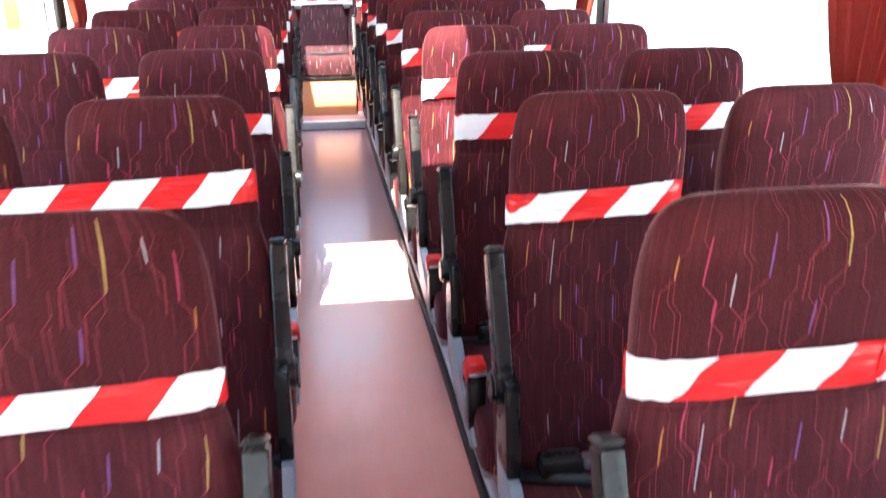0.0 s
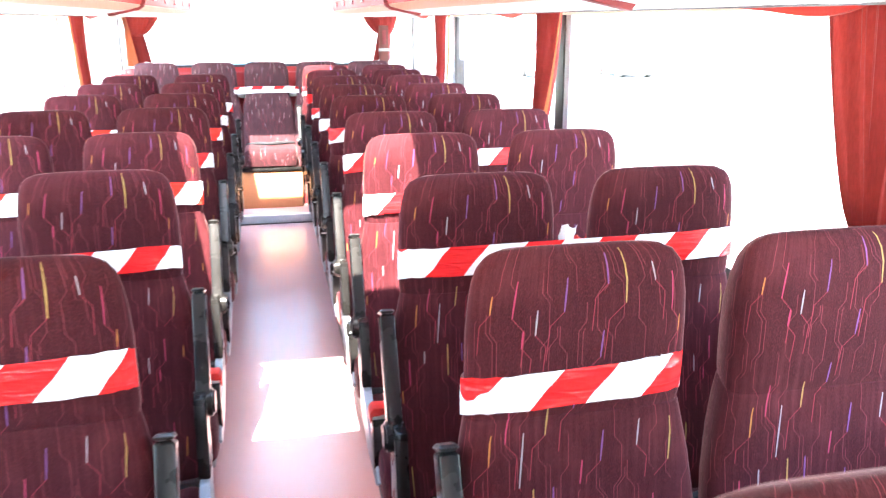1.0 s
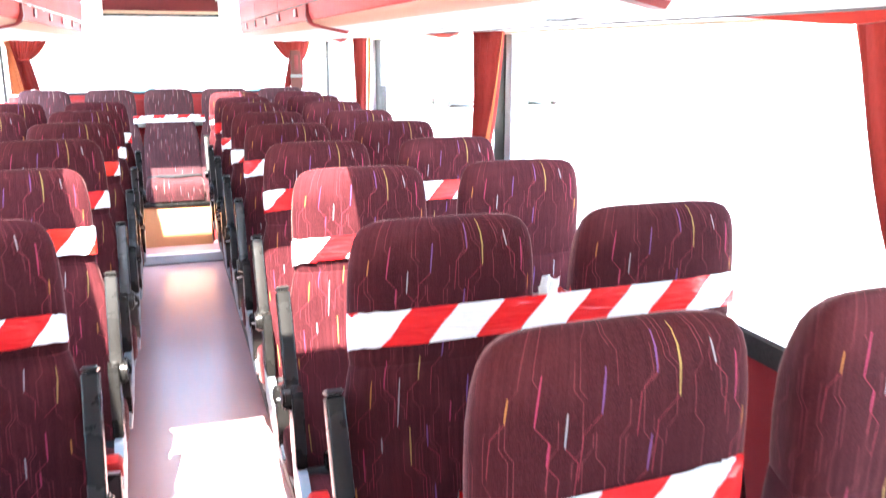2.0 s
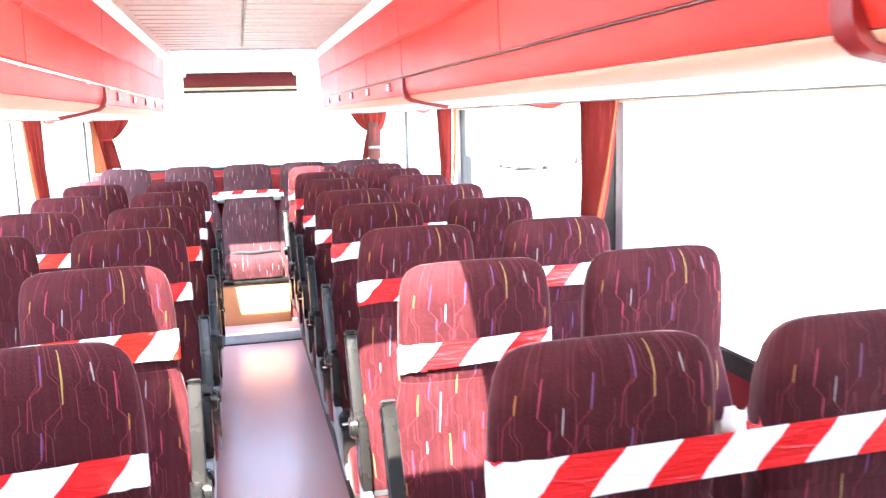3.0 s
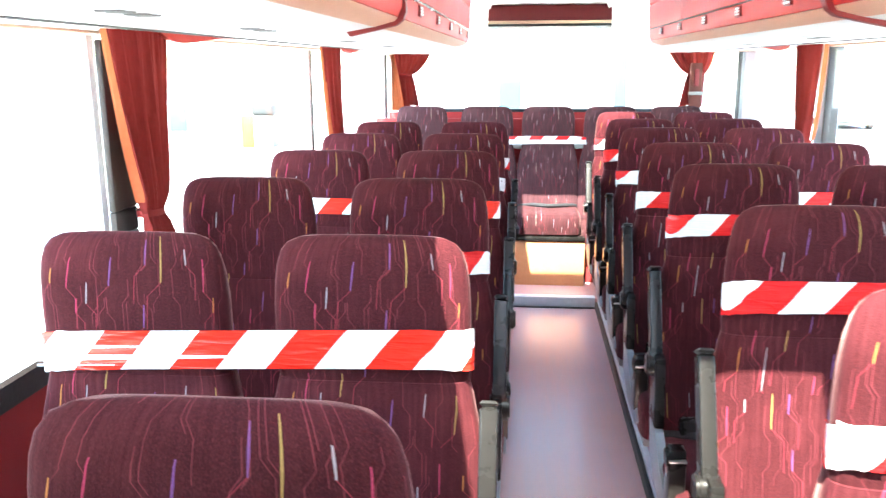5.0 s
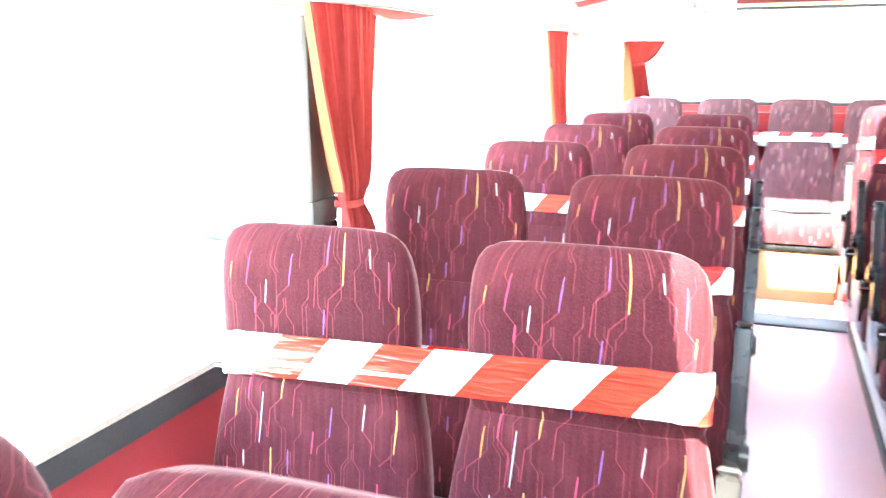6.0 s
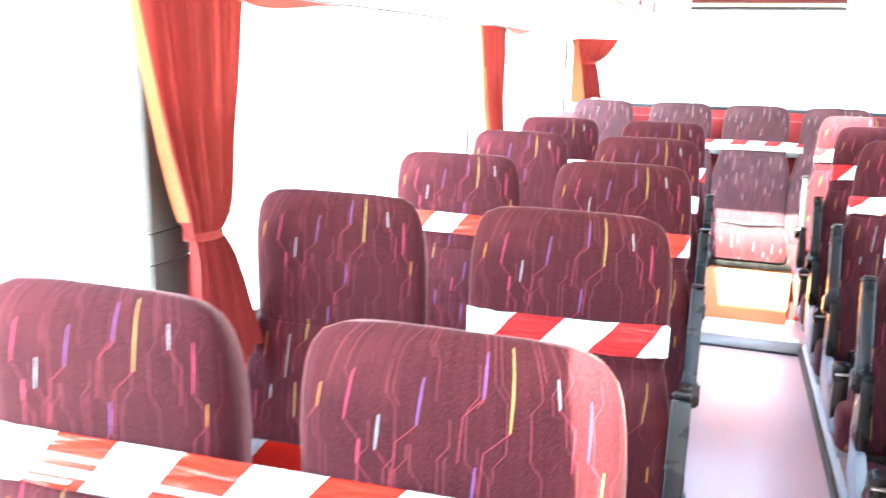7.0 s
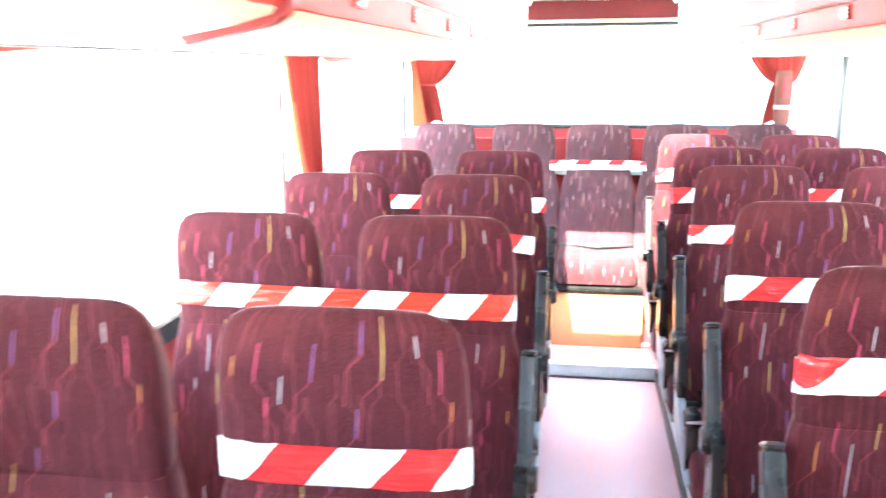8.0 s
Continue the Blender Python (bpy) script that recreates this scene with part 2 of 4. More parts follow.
RED = plain("red_laminate", (0.47, 0.020, 0.012), (0.59, 0.032, 0.016), 0.55, 3.0, 0.0, 0.25, 0.002, 140.0)
RED.node_tree.nodes["Principled BSDF"].inputs["Specular IOR Level"].default_value = 0.22
RED_TRIM = plain("red_trim", (0.18, 0.006, 0.005), (0.26, 0.010, 0.009), 0.5, 5.0)
RED_WALL = plain("red_wall_cloth", (0.26, 0.018, 0.020), (0.36, 0.030, 0.030), 0.85, 4.0, 0.0, 0.4, 0.002, 300.0)
DARK_RED = plain("dark_red_cloth", (0.12, 0.012, 0.014), (0.19, 0.02, 0.022), 0.8, 6.0)
CREAM = plain("cream_plastic", (0.72, 0.48, 0.31), (0.79, 0.57, 0.39), 0.4, 3.0)
CEILING = plain("ceiling_lining", (0.74, 0.745, 0.64), (0.82, 0.825, 0.72), 0.6, 2.5, 0.0, 0.3, 0.002, 200.0)
PEACH = plain("peach_lip", (0.71, 0.38, 0.24), (0.78, 0.46, 0.31), 0.5, 3.0)
DARK_TRIM = plain("dark_side_trim", (0.10, 0.045, 0.035), (0.18, 0.085, 0.065), 0.45, 8.0, 0.2)
WHITE = plain("white_lining", (0.80, 0.79, 0.77), (0.86, 0.85, 0.83), 0.5, 2.5)
BLACK = plain("black_plastic", (0.007, 0.0066, 0.0062), (0.017, 0.0160, 0.0150), 0.27, 9.0, 0.0, 0.3, 0.001, 400.0)
GREY = plain("grey_plastic", (0.022, 0.026, 0.031), (0.050, 0.057, 0.065), 0.40, 8.0, 0.0, 0.25, 0.001, 300.0)
PALE_GREY = plain("pale_grey_plastic", (0.15, 0.185, 0.21), (0.24, 0.285, 0.315), 0.35, 8.0, 0.0, 0.25, 0.001, 300.0)
SLATE = plain("slate_plastic", (0.014, 0.0135, 0.013), (0.036, 0.035, 0.034), 0.28, 8.0, 0.0, 0.25, 0.001, 300.0)
TAPE_RED = plain("red_film", (0.60, 0.013, 0.015), (0.80, 0.036, 0.022), 0.3, 30.0)
SHEET = plain("white_film", (0.76, 0.76, 0.78), (0.86, 0.86, 0.87), 0.3, 30.0)
LEDGE = plain("dark_ledge", (0.018, 0.015, 0.015), (0.04, 0.035, 0.034), 0.55, 6.0, 0.0, 0.4, 0.002, 120.0)
RUBBER = plain("black_rubber", (0.012, 0.012, 0.012), (0.03, 0.03, 0.03), 0.6, 12.0)
ALLOY = plain("aluminium", (0.48, 0.50, 0.52), (0.64, 0.66, 0.68), 0.32, 14.0, 0.9, 0.2, 0.001, 200.0)
EDGING = plain("worn_edging", (0.52, 0.60, 0.66), (0.66, 0.74, 0.79), 0.4, 14.0, 0.15, 0.2, 0.001, 200.0)
CHROME = plain("bright_trim", (0.66, 0.66, 0.66), (0.78, 0.78, 0.78), 0.25, 10.0, 0.7)
BUTTON = plain("red_button", (0.46, 0.010, 0.008), (0.58, 0.018, 0.012), 0.35, 20.0)
WOOD = plain("varnished_panel", (0.58, 0.25, 0.11), (0.66, 0.32, 0.15), 0.4, 4.0, 0.0, 0.2, 0.001, 60.0)
BROWN = plain("dark_brown_board", (0.075, 0.016, 0.011), (0.105, 0.026, 0.017), 0.85, 8.0)
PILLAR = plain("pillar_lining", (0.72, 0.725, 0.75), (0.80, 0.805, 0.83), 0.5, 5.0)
# darker copy of the lining: the right pillars' shade is put into its colour
SHADED_POST = plain("shaded_pillar_lining", (0.33, 0.35, 0.40), (0.42, 0.44, 0.49), 0.5, 5.0)
TAUPE = plain("taupe_trim", (0.045, 0.036, 0.033), (0.070, 0.058, 0.053), 0.85, 7.0, 0.0, 0.3, 0.001, 200.0)
PINK = plain("lilac_lining", (0.52, 0.42, 0.46), (0.62, 0.52, 0.55), 0.6, 4.0)
WEBBING = plain("belt_webbing", (0.012, 0.012, 0.014), (0.03, 0.03, 0.034), 0.7, 30.0, 0.0, 0.5, 0.001, 500.0)
CONCRETE = plain("concrete_yard", (0.46, 0.45, 0.42), (0.60, 0.59, 0.56), 0.9, 0.4, 0.0, 0.4, 0.01, 25.0)
BLUE = plain("blue_board", (0.030, 0.055, 0.28), (0.042, 0.075, 0.34), 0.5, 2.0)
YELLOW = plain("yellow_paint", (0.48, 0.36, 0.01), (0.56, 0.43, 0.02), 0.5, 2.0)
STEEL = plain("painted_steel", (0.20, 0.20, 0.20), (0.30, 0.30, 0.30), 0.5, 2.0)
SKYBLUE = plain("sky_blue_paint", (0.026, 0.13, 0.165), (0.038, 0.165, 0.205), 0.5, 2.0)
# as tyre rubber it is lifted to grey, the yard's glare put into the colour
MID_GREY = plain("mid_grey_rubber", (0.16, 0.155, 0.15), (0.24, 0.235, 0.225), 0.8, 6.0)
LILAC = plain("lilac_blind", (0.115, 0.105, 0.135), (0.15, 0.14, 0.17), 0.8, 3.0)
STONE = plain("cabinet_grey", (0.075, 0.072, 0.068), (0.10, 0.096, 0.090), 0.6, 2.0)
DUSK = plain("hood_grey", (0.036, 0.034, 0.032), (0.050, 0.048, 0.045), 0.6, 2.0)
CAR = plain("white_car_paint", (0.75, 0.75, 0.75), (0.82, 0.82, 0.82), 0.25, 1.0)

for m in (BLACK, SLATE, GREY):
    m.node_tree.nodes["Principled BSDF"].inputs["Specular IOR Level"].default_value = 0.3

# ---- mesh helpers ----
def mesh_object(name, bm, material, smooth=True):
    me = bpy.data.meshes.new(name)
    bmesh.ops.recalc_face_normals(bm, faces=bm.faces)
    bm.to_mesh(me)
    bm.free()
    me.materials.append(material)
    if smooth:
        me.shade_smooth()
        me.set_sharp_from_angle(angle=radians(38))
    return new(name, me)


def part(name, bm, material, parent, label="", at=None):
    ob = mesh_object(name, bm, material)
    ob.parent = parent
    if at:
        ob.location = at
    return tagged(ob, label)


def thing(name, at, label, category, group="", kind=""):
    return tagged(new_at(name, at), label, category, group, kind)


def new_at(name, at):
    ob = new(name)
    ob.empty_display_size = 0.1
    ob.location = at
    return ob


def fixed(name, bm, material, label, category):
    return tagged(mesh_object(name, bm, material), label, category, kind="structure")


def box(x0, x1, y0, y1, z0, z1, bevel=0.0, bm=None, seg=2):
    bm = bm or bmesh.new()
    made = bmesh.ops.create_cube(bm, size=1.0, matrix=Matrix.LocRotScale(
        ((x0 + x1) / 2, (y0 + y1) / 2, (z0 + z1) / 2), None, (abs(x1 - x0), abs(y1 - y0), abs(z1 - z0))))
    if bevel:
        edges = list({e for v in made["verts"] for e in v.link_edges})
        bmesh.ops.bevel(bm, geom=edges, offset=bevel, segments=seg, profile=0.5, affect="EDGES")
    return bm


def ring(w, y0, y1, z, n=32, power=4.5, dish=0.0, x0=0.0, taper=0.0):
    """A rounded rectangle in plan; dish hollows its front, taper narrows its back."""
    pts = []
    for i in range(n):
        a = 2 * math.pi * i / n
        c, s = math.cos(a), math.sin(a)
        x = w * math.copysign(abs(c) ** (2 / power), c)
        y = (y0 + y1) / 2 + (y1 - y0) / 2 * math.copysign(abs(s) ** (2 / power), s)
        if s < 0:
            y += dish * (1 - (x / w) ** 2)
        x *= 1 - taper * max(0.0, (y - y0) / (y1 - y0) - 0.25)
        pts.append((x0 + x, y, z))
    return pts


def loft(rings, caps=(True, True), bm=None):
    bm = bm or bmesh.new()
    rows = [[bm.verts.new(p) for p in r] for r in rings]
    n = len(rows[0])
    for a, b in zip(rows, rows[1:]):
        for i in range(n):
            bm.faces.new((a[i], a[(i + 1) % n], b[(i + 1) % n], b[i]))
    if caps[0]:
        bm.faces.new(rows[0][::-1])
    if caps[1]:
        bm.faces.new(rows[-1])
    return bm


def prism(profile, y0, y1, bm=None):
    """A section in x and z, drawn out along y."""
    return loft([[(x, y0, z) for x, z in profile], [(x, y1, z) for x, z in profile]], bm=bm)


def tube(points, r, n=10, bm=None):
    bm = bm or bmesh.new()
    rings = []
    for i, p in enumerate(points):
        a, b = Vector(points[max(i - 1, 0)]), Vector(points[min(i + 1, len(points) - 1)])
        q = (b - a).normalized().to_track_quat("Z", "Y")
        rings.append([Vector(p) + q @ Vector((r * math.cos(t), r * math.sin(t), 0)) for t in [2 * math.pi * k / n for k in range(n)]])
    return loft(rings, bm=bm)


def slab(points, half, axis=0, bevel=0.004):
    """An outline in two of the axes given a thickness along the third, its edges eased."""
    bm = bmesh.new()
    def place(p, d):
        q = [p[0], p[1]]
        q.insert(axis, d)
        return q
    loft([[place(p, -half) for p in points], [place(p, half) for p in points]], bm=bm)
    if bevel:
        bmesh.ops.bevel(bm, geom=list(bm.edges), offset=bevel, segments=2, profile=0.5, affect="EDGES")
    return bm


# ---- the coach's shell ----
FRONT, REAR, SIDE, PLAT = -2.4, 8.25, 1.22, 0.06
WALL = {1: 1.22, -1: 1.18}
CEIL = 1.89
SILL, HEAD = 0.86, 1.535
HATCHES = [(1.965, 2.80, -0.446, 0.331), (5.80, 6.65, -0.40, 0.41)]
PILLARS = {1: [-0.40, 1.66, 3.685, 5.80, 7.30], -1: [-0.40, 1.66, 3.67, 5.66, 7.74]}

fixed("floor", box(-0.285, 0.285, FRONT, 6.72, -0.05, 0.0), FLOOR, "reddish brown vinyl gangway floor with a dull sheen", "floor")
for s in (1, -1):
    nm = "platform_right" if s > 0 else "platform_left"
    fixed(nm, box(s * 0.323, s * SIDE, FRONT, 6.72, -0.05, PLAT, 0.004), FLOOR, "brown vinyl seat platform beside the gangway", "floor")
fixed("rear_platform", box(-SIDE, SIDE, 6.724, REAR, -0.05, PLAT, 0.004), FLOOR, "reddish vinyl raised floor in front of the rear bench", "floor")
rail = thing("edge_trim", (0, 0, 0), "black and aluminium edging strip along the gangway", "trim", kind="structure")
for s in (1, -1):
    wide, tall = (0.298, 0.046) if s > 0 else (0.2885, 0.016)
    part("rubber_strip", box(s * 0.2835, s * wide, FRONT, 6.70, 0.001, tall, 0.002), RUBBER, rail, "black rubber edging")
    part("alloy_strip", box(s * (0.2985 if s > 0 else 0.2855), s * 0.322, FRONT, 6.70, 0.017, 0.067, 0.004), EDGING, rail, "worn pale aluminium strip")
nosing = thing("step_nosing", (0, 6.72, 0), "aluminium and black rubber nosing of the step", "trim", kind="structure")
part("nosing_top", box(-0.285, 0.285, -0.012, 0.052, PLAT - 0.002, PLAT + 0.006, 0.003), EDGING, nosing)
part("riser", box(-0.284, 0.284, -0.008, -0.002, 0.002, PLAT - 0.003, 0.001), EDGING, nosing)
part("toe_strip", box(-0.284, 0.284, -0.030, -0.012, 0.001, 0.008, 0.002), RUBBER, nosing)

# side walls: dado, pillars, head and panes
for s in (1, -1):
    tag = "right" if s > 0 else "left"
    fixed("wall_" + tag, box(s * WALL[s], s * (WALL[s] + 0.06), FRONT, REAR, -0.3, SILL - 0.058), RED_WALL, "red cloth-lined coach wall below the windows", "wall")
    fixed("wall_head_" + tag, box(s * WALL[s], s * (WALL[s] + 0.06), FRONT, REAR, HEAD + 0.02, CEIL + 0.1), WHITE, "white lining above the coach windows", "wall")
    sill = thing("window_ledge_" + tag, (s * WALL[s], 0, SILL), "dark plastic ledge along the windows", "window ledge", kind="structure")
    part("ledge_top", prism([(-s * 0.036, -0.06), (-s * 0.038, -0.008), (-s * 0.032, 0.0), (-s * 0.026, -0.002), (s * 0.03, -0.050), (-s * 0.002, -0.065)], FRONT, REAR - 0.02), LEDGE, sill)
    for i, (a, b) in enumerate(zip([FRONT] + PILLARS[s], PILLARS[s] + [REAR])):
        w = thing("window_%d" % (i + 1 + (6 if s < 0 else 0)), (s * (WALL[s] + 0.005), (a + b) / 2, (SILL + HEAD) / 2), "large clear coach side window in a black rubber seal", "window", kind="structure")
        hy, hz = (b - a) / 2 - 0.045, (HEAD - SILL) / 2 + 0.022
        p = part("pane", box(-0.003, 0.003, -hy, hy, -hz, hz), GLASS, w, "clear glass pane")
        p.visible_shadow = False
        seal = box(-0.02, 0.02, -hy + 0.002, hy - 0.002, hz - 0.02, hz, 0.004)
        part("seal", seal, RUBBER, w, "black rubber seal")
    for y in PILLARS[s]:
        p = thing("window_pillar", (s * WALL[s], y + 0.04, SILL), "grey lined window pillar with a dark edge", "pillar", kind="structure")
        far = y == 5.80
        part("pillar_post", box(-s * 0.012, s * 0.06, -0.024 if s < 0 else -0.050, 0.060 if far else 0.012, -0.045, HEAD - SILL + 0.03, 0.008), SHADED_POST if s > 0 else PILLAR, p)
        if y == 7.30:
            part("corner_lining", box(-0.010, 0.05, -0.30, -0.055, -0.045, HEAD - SILL + 0.03, 0.008), PINK, p, "pale lilac lining")
        deep = 0.085 if s < 0 and y == 3.67 else 0.014
        a, b = (-0.064, -0.051) if far else (0.013, 0.035) if y == 5.66 else (-0.100, 0.012) if deep > 0.05 else (0.013, 0.112)
        if deep > 0.05:
            for low, high in ((-0.01, 0.205), (0.2054, 0.262), (0.2624, HEAD - SILL - 0.02)):
                part("pillar_edge", box(-s * deep, -s * (deep - 0.018), a, b, low, high, 0.005), TAUPE, p, "grey brown boxed-out pillar trim")
        else:
            part("pillar_edge", box(-s * deep, s * 0.05, a, b, -0.03, HEAD - SILL + 0.02, 0.004), LEDGE, p, "dark pillar edge")

# ceiling in one piece with two hatch openings, and the ribbed panels
bm = bmesh.new()
ys = [FRONT] + [v for h in HATCHES for v in h[:2]] + [REAR]
for k, (a, b) in enumerate(zip(ys, ys[1:])):
    if k % 2:
        xa, xb = HATCHES[k // 2][2:]
        box(-SIDE, xa, a, b, CEIL, CEIL + 0.07, bm=bm)
        box(xb, SIDE, a, b, CEIL, CEIL + 0.07, bm=bm)
    else:
        box(-SIDE, SIDE, a, b, CEIL, CEIL + 0.07, bm=bm)
for k in range(21):
    y = 2.86 + k * 0.125
    for x0, x1 in ((-0.37, -0.012), (-0.004, 0.37)):
        box(x0, x1, y + (0.03 if x0 < -0.1 else 0.0), y + (0.126 if x0 < -0.1 else 0.096), CEIL - 0.024, CEIL - 0.002, 0.004, bm, 1)
for s in (1, -1):
    prism([(s * 0.43, CEIL + 0.002), (s * 0.414, CEIL + 0.002), (s * 0.416, CEIL - 0.012), (s * 0.43, CEIL - 0.04)], FRONT, 8.1, bm)
fixed("ceiling", bm, CEILING, "white ceiling lining with cross ribs", "ceiling")
for a, b, xa, xb in HATCHES:
    h = thing("roof_hatch", ((xa + xb) / 2, (a + b) / 2, CEIL), "clear roof hatch in a white frame", "roof hatch", kind="structure")
    hx, hy = (xb - xa) / 2 - 0.024, (b - a) / 2 - 0.024
    fr = box(-hx - 0.02, -hx, -hy - 0.02, hy + 0.02, -0.012, 0.09, 0.005)
    box(hx, hx + 0.02, -hy - 0.02, hy + 0.02, -0.012, 0.09, 0.005, fr)
    box(-hx, hx, -hy - 0.02, -hy, -0.012, 0.09, 0.005, fr)
    box(-hx, hx, hy, hy + 0.02, -0.012, 0.09, 0.005, fr)
    part("hatch_frame", fr, WHITE, h)
    p = part("pane", box(-hx + 0.001, hx - 0.001, -hy + 0.001, hy - 0.001, 0.080, 0.084), GLASS, h, "clear pane")
    p.visible_shadow = False

# front end, out of view behind the camera, walled up to limit its light
fixed("wall_front", box(-SIDE, SIDE, FRONT - 0.06, FRONT, -0.3, 1.15), RED_WALL, "plain red front bulkhead", "wall")
# unseen panels added to keep window light off the nearest seats
for s in (1, -1):
    fixed("light_block_right" if s > 0 else "light_block_left", box(s * 1.15, s * 1.21, FRONT + 0.01, -1.1, 0.3, 1.53), RED_WALL, "plain red panel added out of view to block side light", "wall")
fixed("wall_front_head", box(-SIDE, SIDE, FRONT - 0.06, FRONT, 1.50, CEIL + 0.07), WHITE, "plain white lining above the windscreen", "wall")

# rear end: wall, window, shelf, blind box
bm = box(-SIDE, SIDE, REAR, REAR + 0.06, -0.3, 1.10)
fixed("wall_rear", bm, RED_WALL, "red lined rear wall behind the bench", "wall")
bm = box(-SIDE, SIDE, REAR, REAR + 0.06, 1.715, CEIL + 0.05)
box(-SIDE, -1.02, REAR, REAR + 0.06, 1.10, 1.715, bm=bm)
box(1.02, SIDE, REAR, REAR + 0.06, 1.10, 1.715, bm=bm)
fixed("wall_rear_lining", bm, WHITE, "white rear lining round the back window", "wall")
w = thing("window_20", (0, REAR + 0.03, 1.41), "wide clear rear window of the coach", "window", kind="structure")
p = part("pane", box(-1.02, 1.02, -0.003, 0.003, -0.31, 0.305), GLASS, w, "clear glass pane")
p.visible_shadow = False
seal = box(-1.02, 1.02, -0.04, 0.02, -0.31, -0.285, 0.004)
part("seal", seal, GREY, w, "grey green rubber seal")
fixed("rear_shelf", box(-SIDE, SIDE, 7.725, REAR - 0.002, 0.93, 0.985, 0.01), RED_WALL, "red covered shelf under the rear window", "shelf")
fixed("bench_panel", box(-SIDE, SIDE, 7.68, 7.72, PLAT, 1.085, 0.008), RED_WALL, "red panel behind the rear bench", "wall")
blind = thing("blind_box", (0, REAR - 0.03, 1.74), "dark red blind rolled up in a recess above the rear window", "blind")
wave = [(-0.465 + 0.93 * k / 40, 0.146 + 0.0015 * math.sin(k * 0.55) + 0.001 * math.sin(k * 1.7)) for k in range(41)]
part("roll", slab([(-0.465, 0.035)] + wave + [(0.465, 0.035)], 0.03, 1, 0.003), DARK_RED, blind, "dark red gathered cloth")
part("blind_bar", box(-0.468, 0.468, -0.045, 0.02, 0.012, 0.034, 0.005), CREAM, blind, "pale bar")
for dx in (-0.474, 0.474):
    part("side_bar", box(dx - 0.005, dx + 0.005, -0.03, 0.02, -0.05, 0.150, 0.002), RUBBER, blind, "black side bar")
part("shadow_gap", box(-0.468, 0.468, -0.03, 0.02, -0.006, 0.010, 0.003), RUBBER, blind, "black strip")

# ---- luggage racks ----
RED_END, RACK_END = 6.02, 8.12
JOINTS = {1: (-0.20, 1.69, 3.56), -1: (0.0, 1.90, 3.79)}
VENTS = {1: (3.81, 0.455), -1: (4.10, 0.446)}
TRIM = {1: 0.0012, -1: 0.0045}
SEAMS = (-0.6, 0.6, 1.69, 2.62, 3.58, 4.28, 5.15)
for s in (1, -1):
    rk = thing("luggage_rack", (0, 0, 0), "red overhead luggage rack with peach lip, white underside and trim strip", "luggage rack", "racks over the seats")
    part("lower_face", prism([(s * 0.449, 1.566), (s * 0.4395, 1.588), (s * 0.438, 1.616), (s * 0.460, 1.616), (s * 0.465, 1.566)], FRONT, RED_END), RED, rk)
    # one trim, its reflection put into the colour: bright left, dark right
    part("trim_strip", prism([(s * 0.4375, 1.6165), (s * 0.4345, 1.618), (s * 0.4345, 1.618 + TRIM[s]), (s * 0.437, 1.6195 + TRIM[s]), (s * 0.46, 1.6195 + TRIM[s]), (s * 0.46, 1.6165)], FRONT, RED_END), CHROME if s < 0 else DARK_TRIM, rk, "trim strip coloured bright for its reflection" if s < 0 else "trim strip coloured dark, without its reflection")
    part("lip", prism([(s * 0.4495, 1.564), (s * 0.456, 1.556), (s * 0.505, 1.543), (s * 0.505, 1.558), (s * 0.468, 1.572)], FRONT, RED_END), PEACH, rk, "peach coloured slanting lip")
    part("underside", prism([(s * 0.507, 1.543), (s * 0.567, 1.533), (s * 0.90, 1.536), (s * 1.08, 1.535), (s * (WALL[s] - 0.002), 1.537), (s * (WALL[s] - 0.002), 1.60), (s * 0.507, 1.60)], FRONT, REAR - 0.004), WHITE, rk, "white underside above the windows")
    part("head_edge", prism([(s * (WALL[s] - 0.055), 1.5285), (s * (WALL[s] - 0.058), 1.5345), (s * (WALL[s] - 0.003), 1.5365), (s * (WALL[s] - 0.003), 1.527)], FRONT, REAR - 0.006), CREAM, rk, "cream edge along the window head")
    part("seam", box(s * 0.978, s * 0.984, FRONT, REAR - 0.01, 1.531, 1.5352), MID_GREY, rk, "dark seam along the underside")
    for y in (0.62, 1.42, 2.18, 2.92, 3.48, 4.35, 5.10):
        unit = part("reading_light", box(-0.028, 0.028, -0.085, 0.085, -0.005, 0.004, 0.003), PILLAR, rk, "pale reading light unit", (s * 0.69, y, 1.5325))
        for dy in (-0.05, -0.02, 0.03, 0.06):
            part("lens", box(-0.018, 0.018, dy - 0.008, dy + 0.008, -0.0075, -0.004, 0.001), MID_GREY, unit, "grey lens")
    seams = tuple(y + (0.0 if s > 0 else 0.21) for y in SEAMS)
    for a, b in zip((FRONT,) + seams, seams + (RED_END,)):
        part("locker_panel", prism([(s * 0.4385, 1.621 + TRIM[s]), (s * 0.4362, 1.628), (s * 0.434, 1.722), (s * 0.439, 1.730), (s * 0.431, 1.738), (s * 0.424, 1.846), (s * 0.429, 1.852), (s * 0.45, 1.852), (s * 0.46, 1.621 + TRIM[s])], a + 0.003, b - 0.003), RED, rk)
    part("rack_back", box(s * 0.462, s * 0.468, FRONT, RED_END, 1.60, 1.86), RED_TRIM, rk)
    for y in JOINTS[s]:
        st = prism([(s * 0.430, 1.576), (s * 0.431, 1.616), (s * 0.450, 1.616), (s * 0.46, 1.566), (s * 0.56, 1.544), (s * 0.575, 1.536), (s * 0.565, 1.522), (s * 0.455, 1.546), (s * 0.438, 1.558)], y - 0.014, y + 0.014)
        part("joint_strip", st, RED_TRIM, rk, "dark red joint strip")
    for k in range(5):
        y = VENTS[s][0] + k * VENTS[s][1]
        v = box(-0.004, 0.004, -0.026, 0.026, -0.015, 0.015, 0.003)
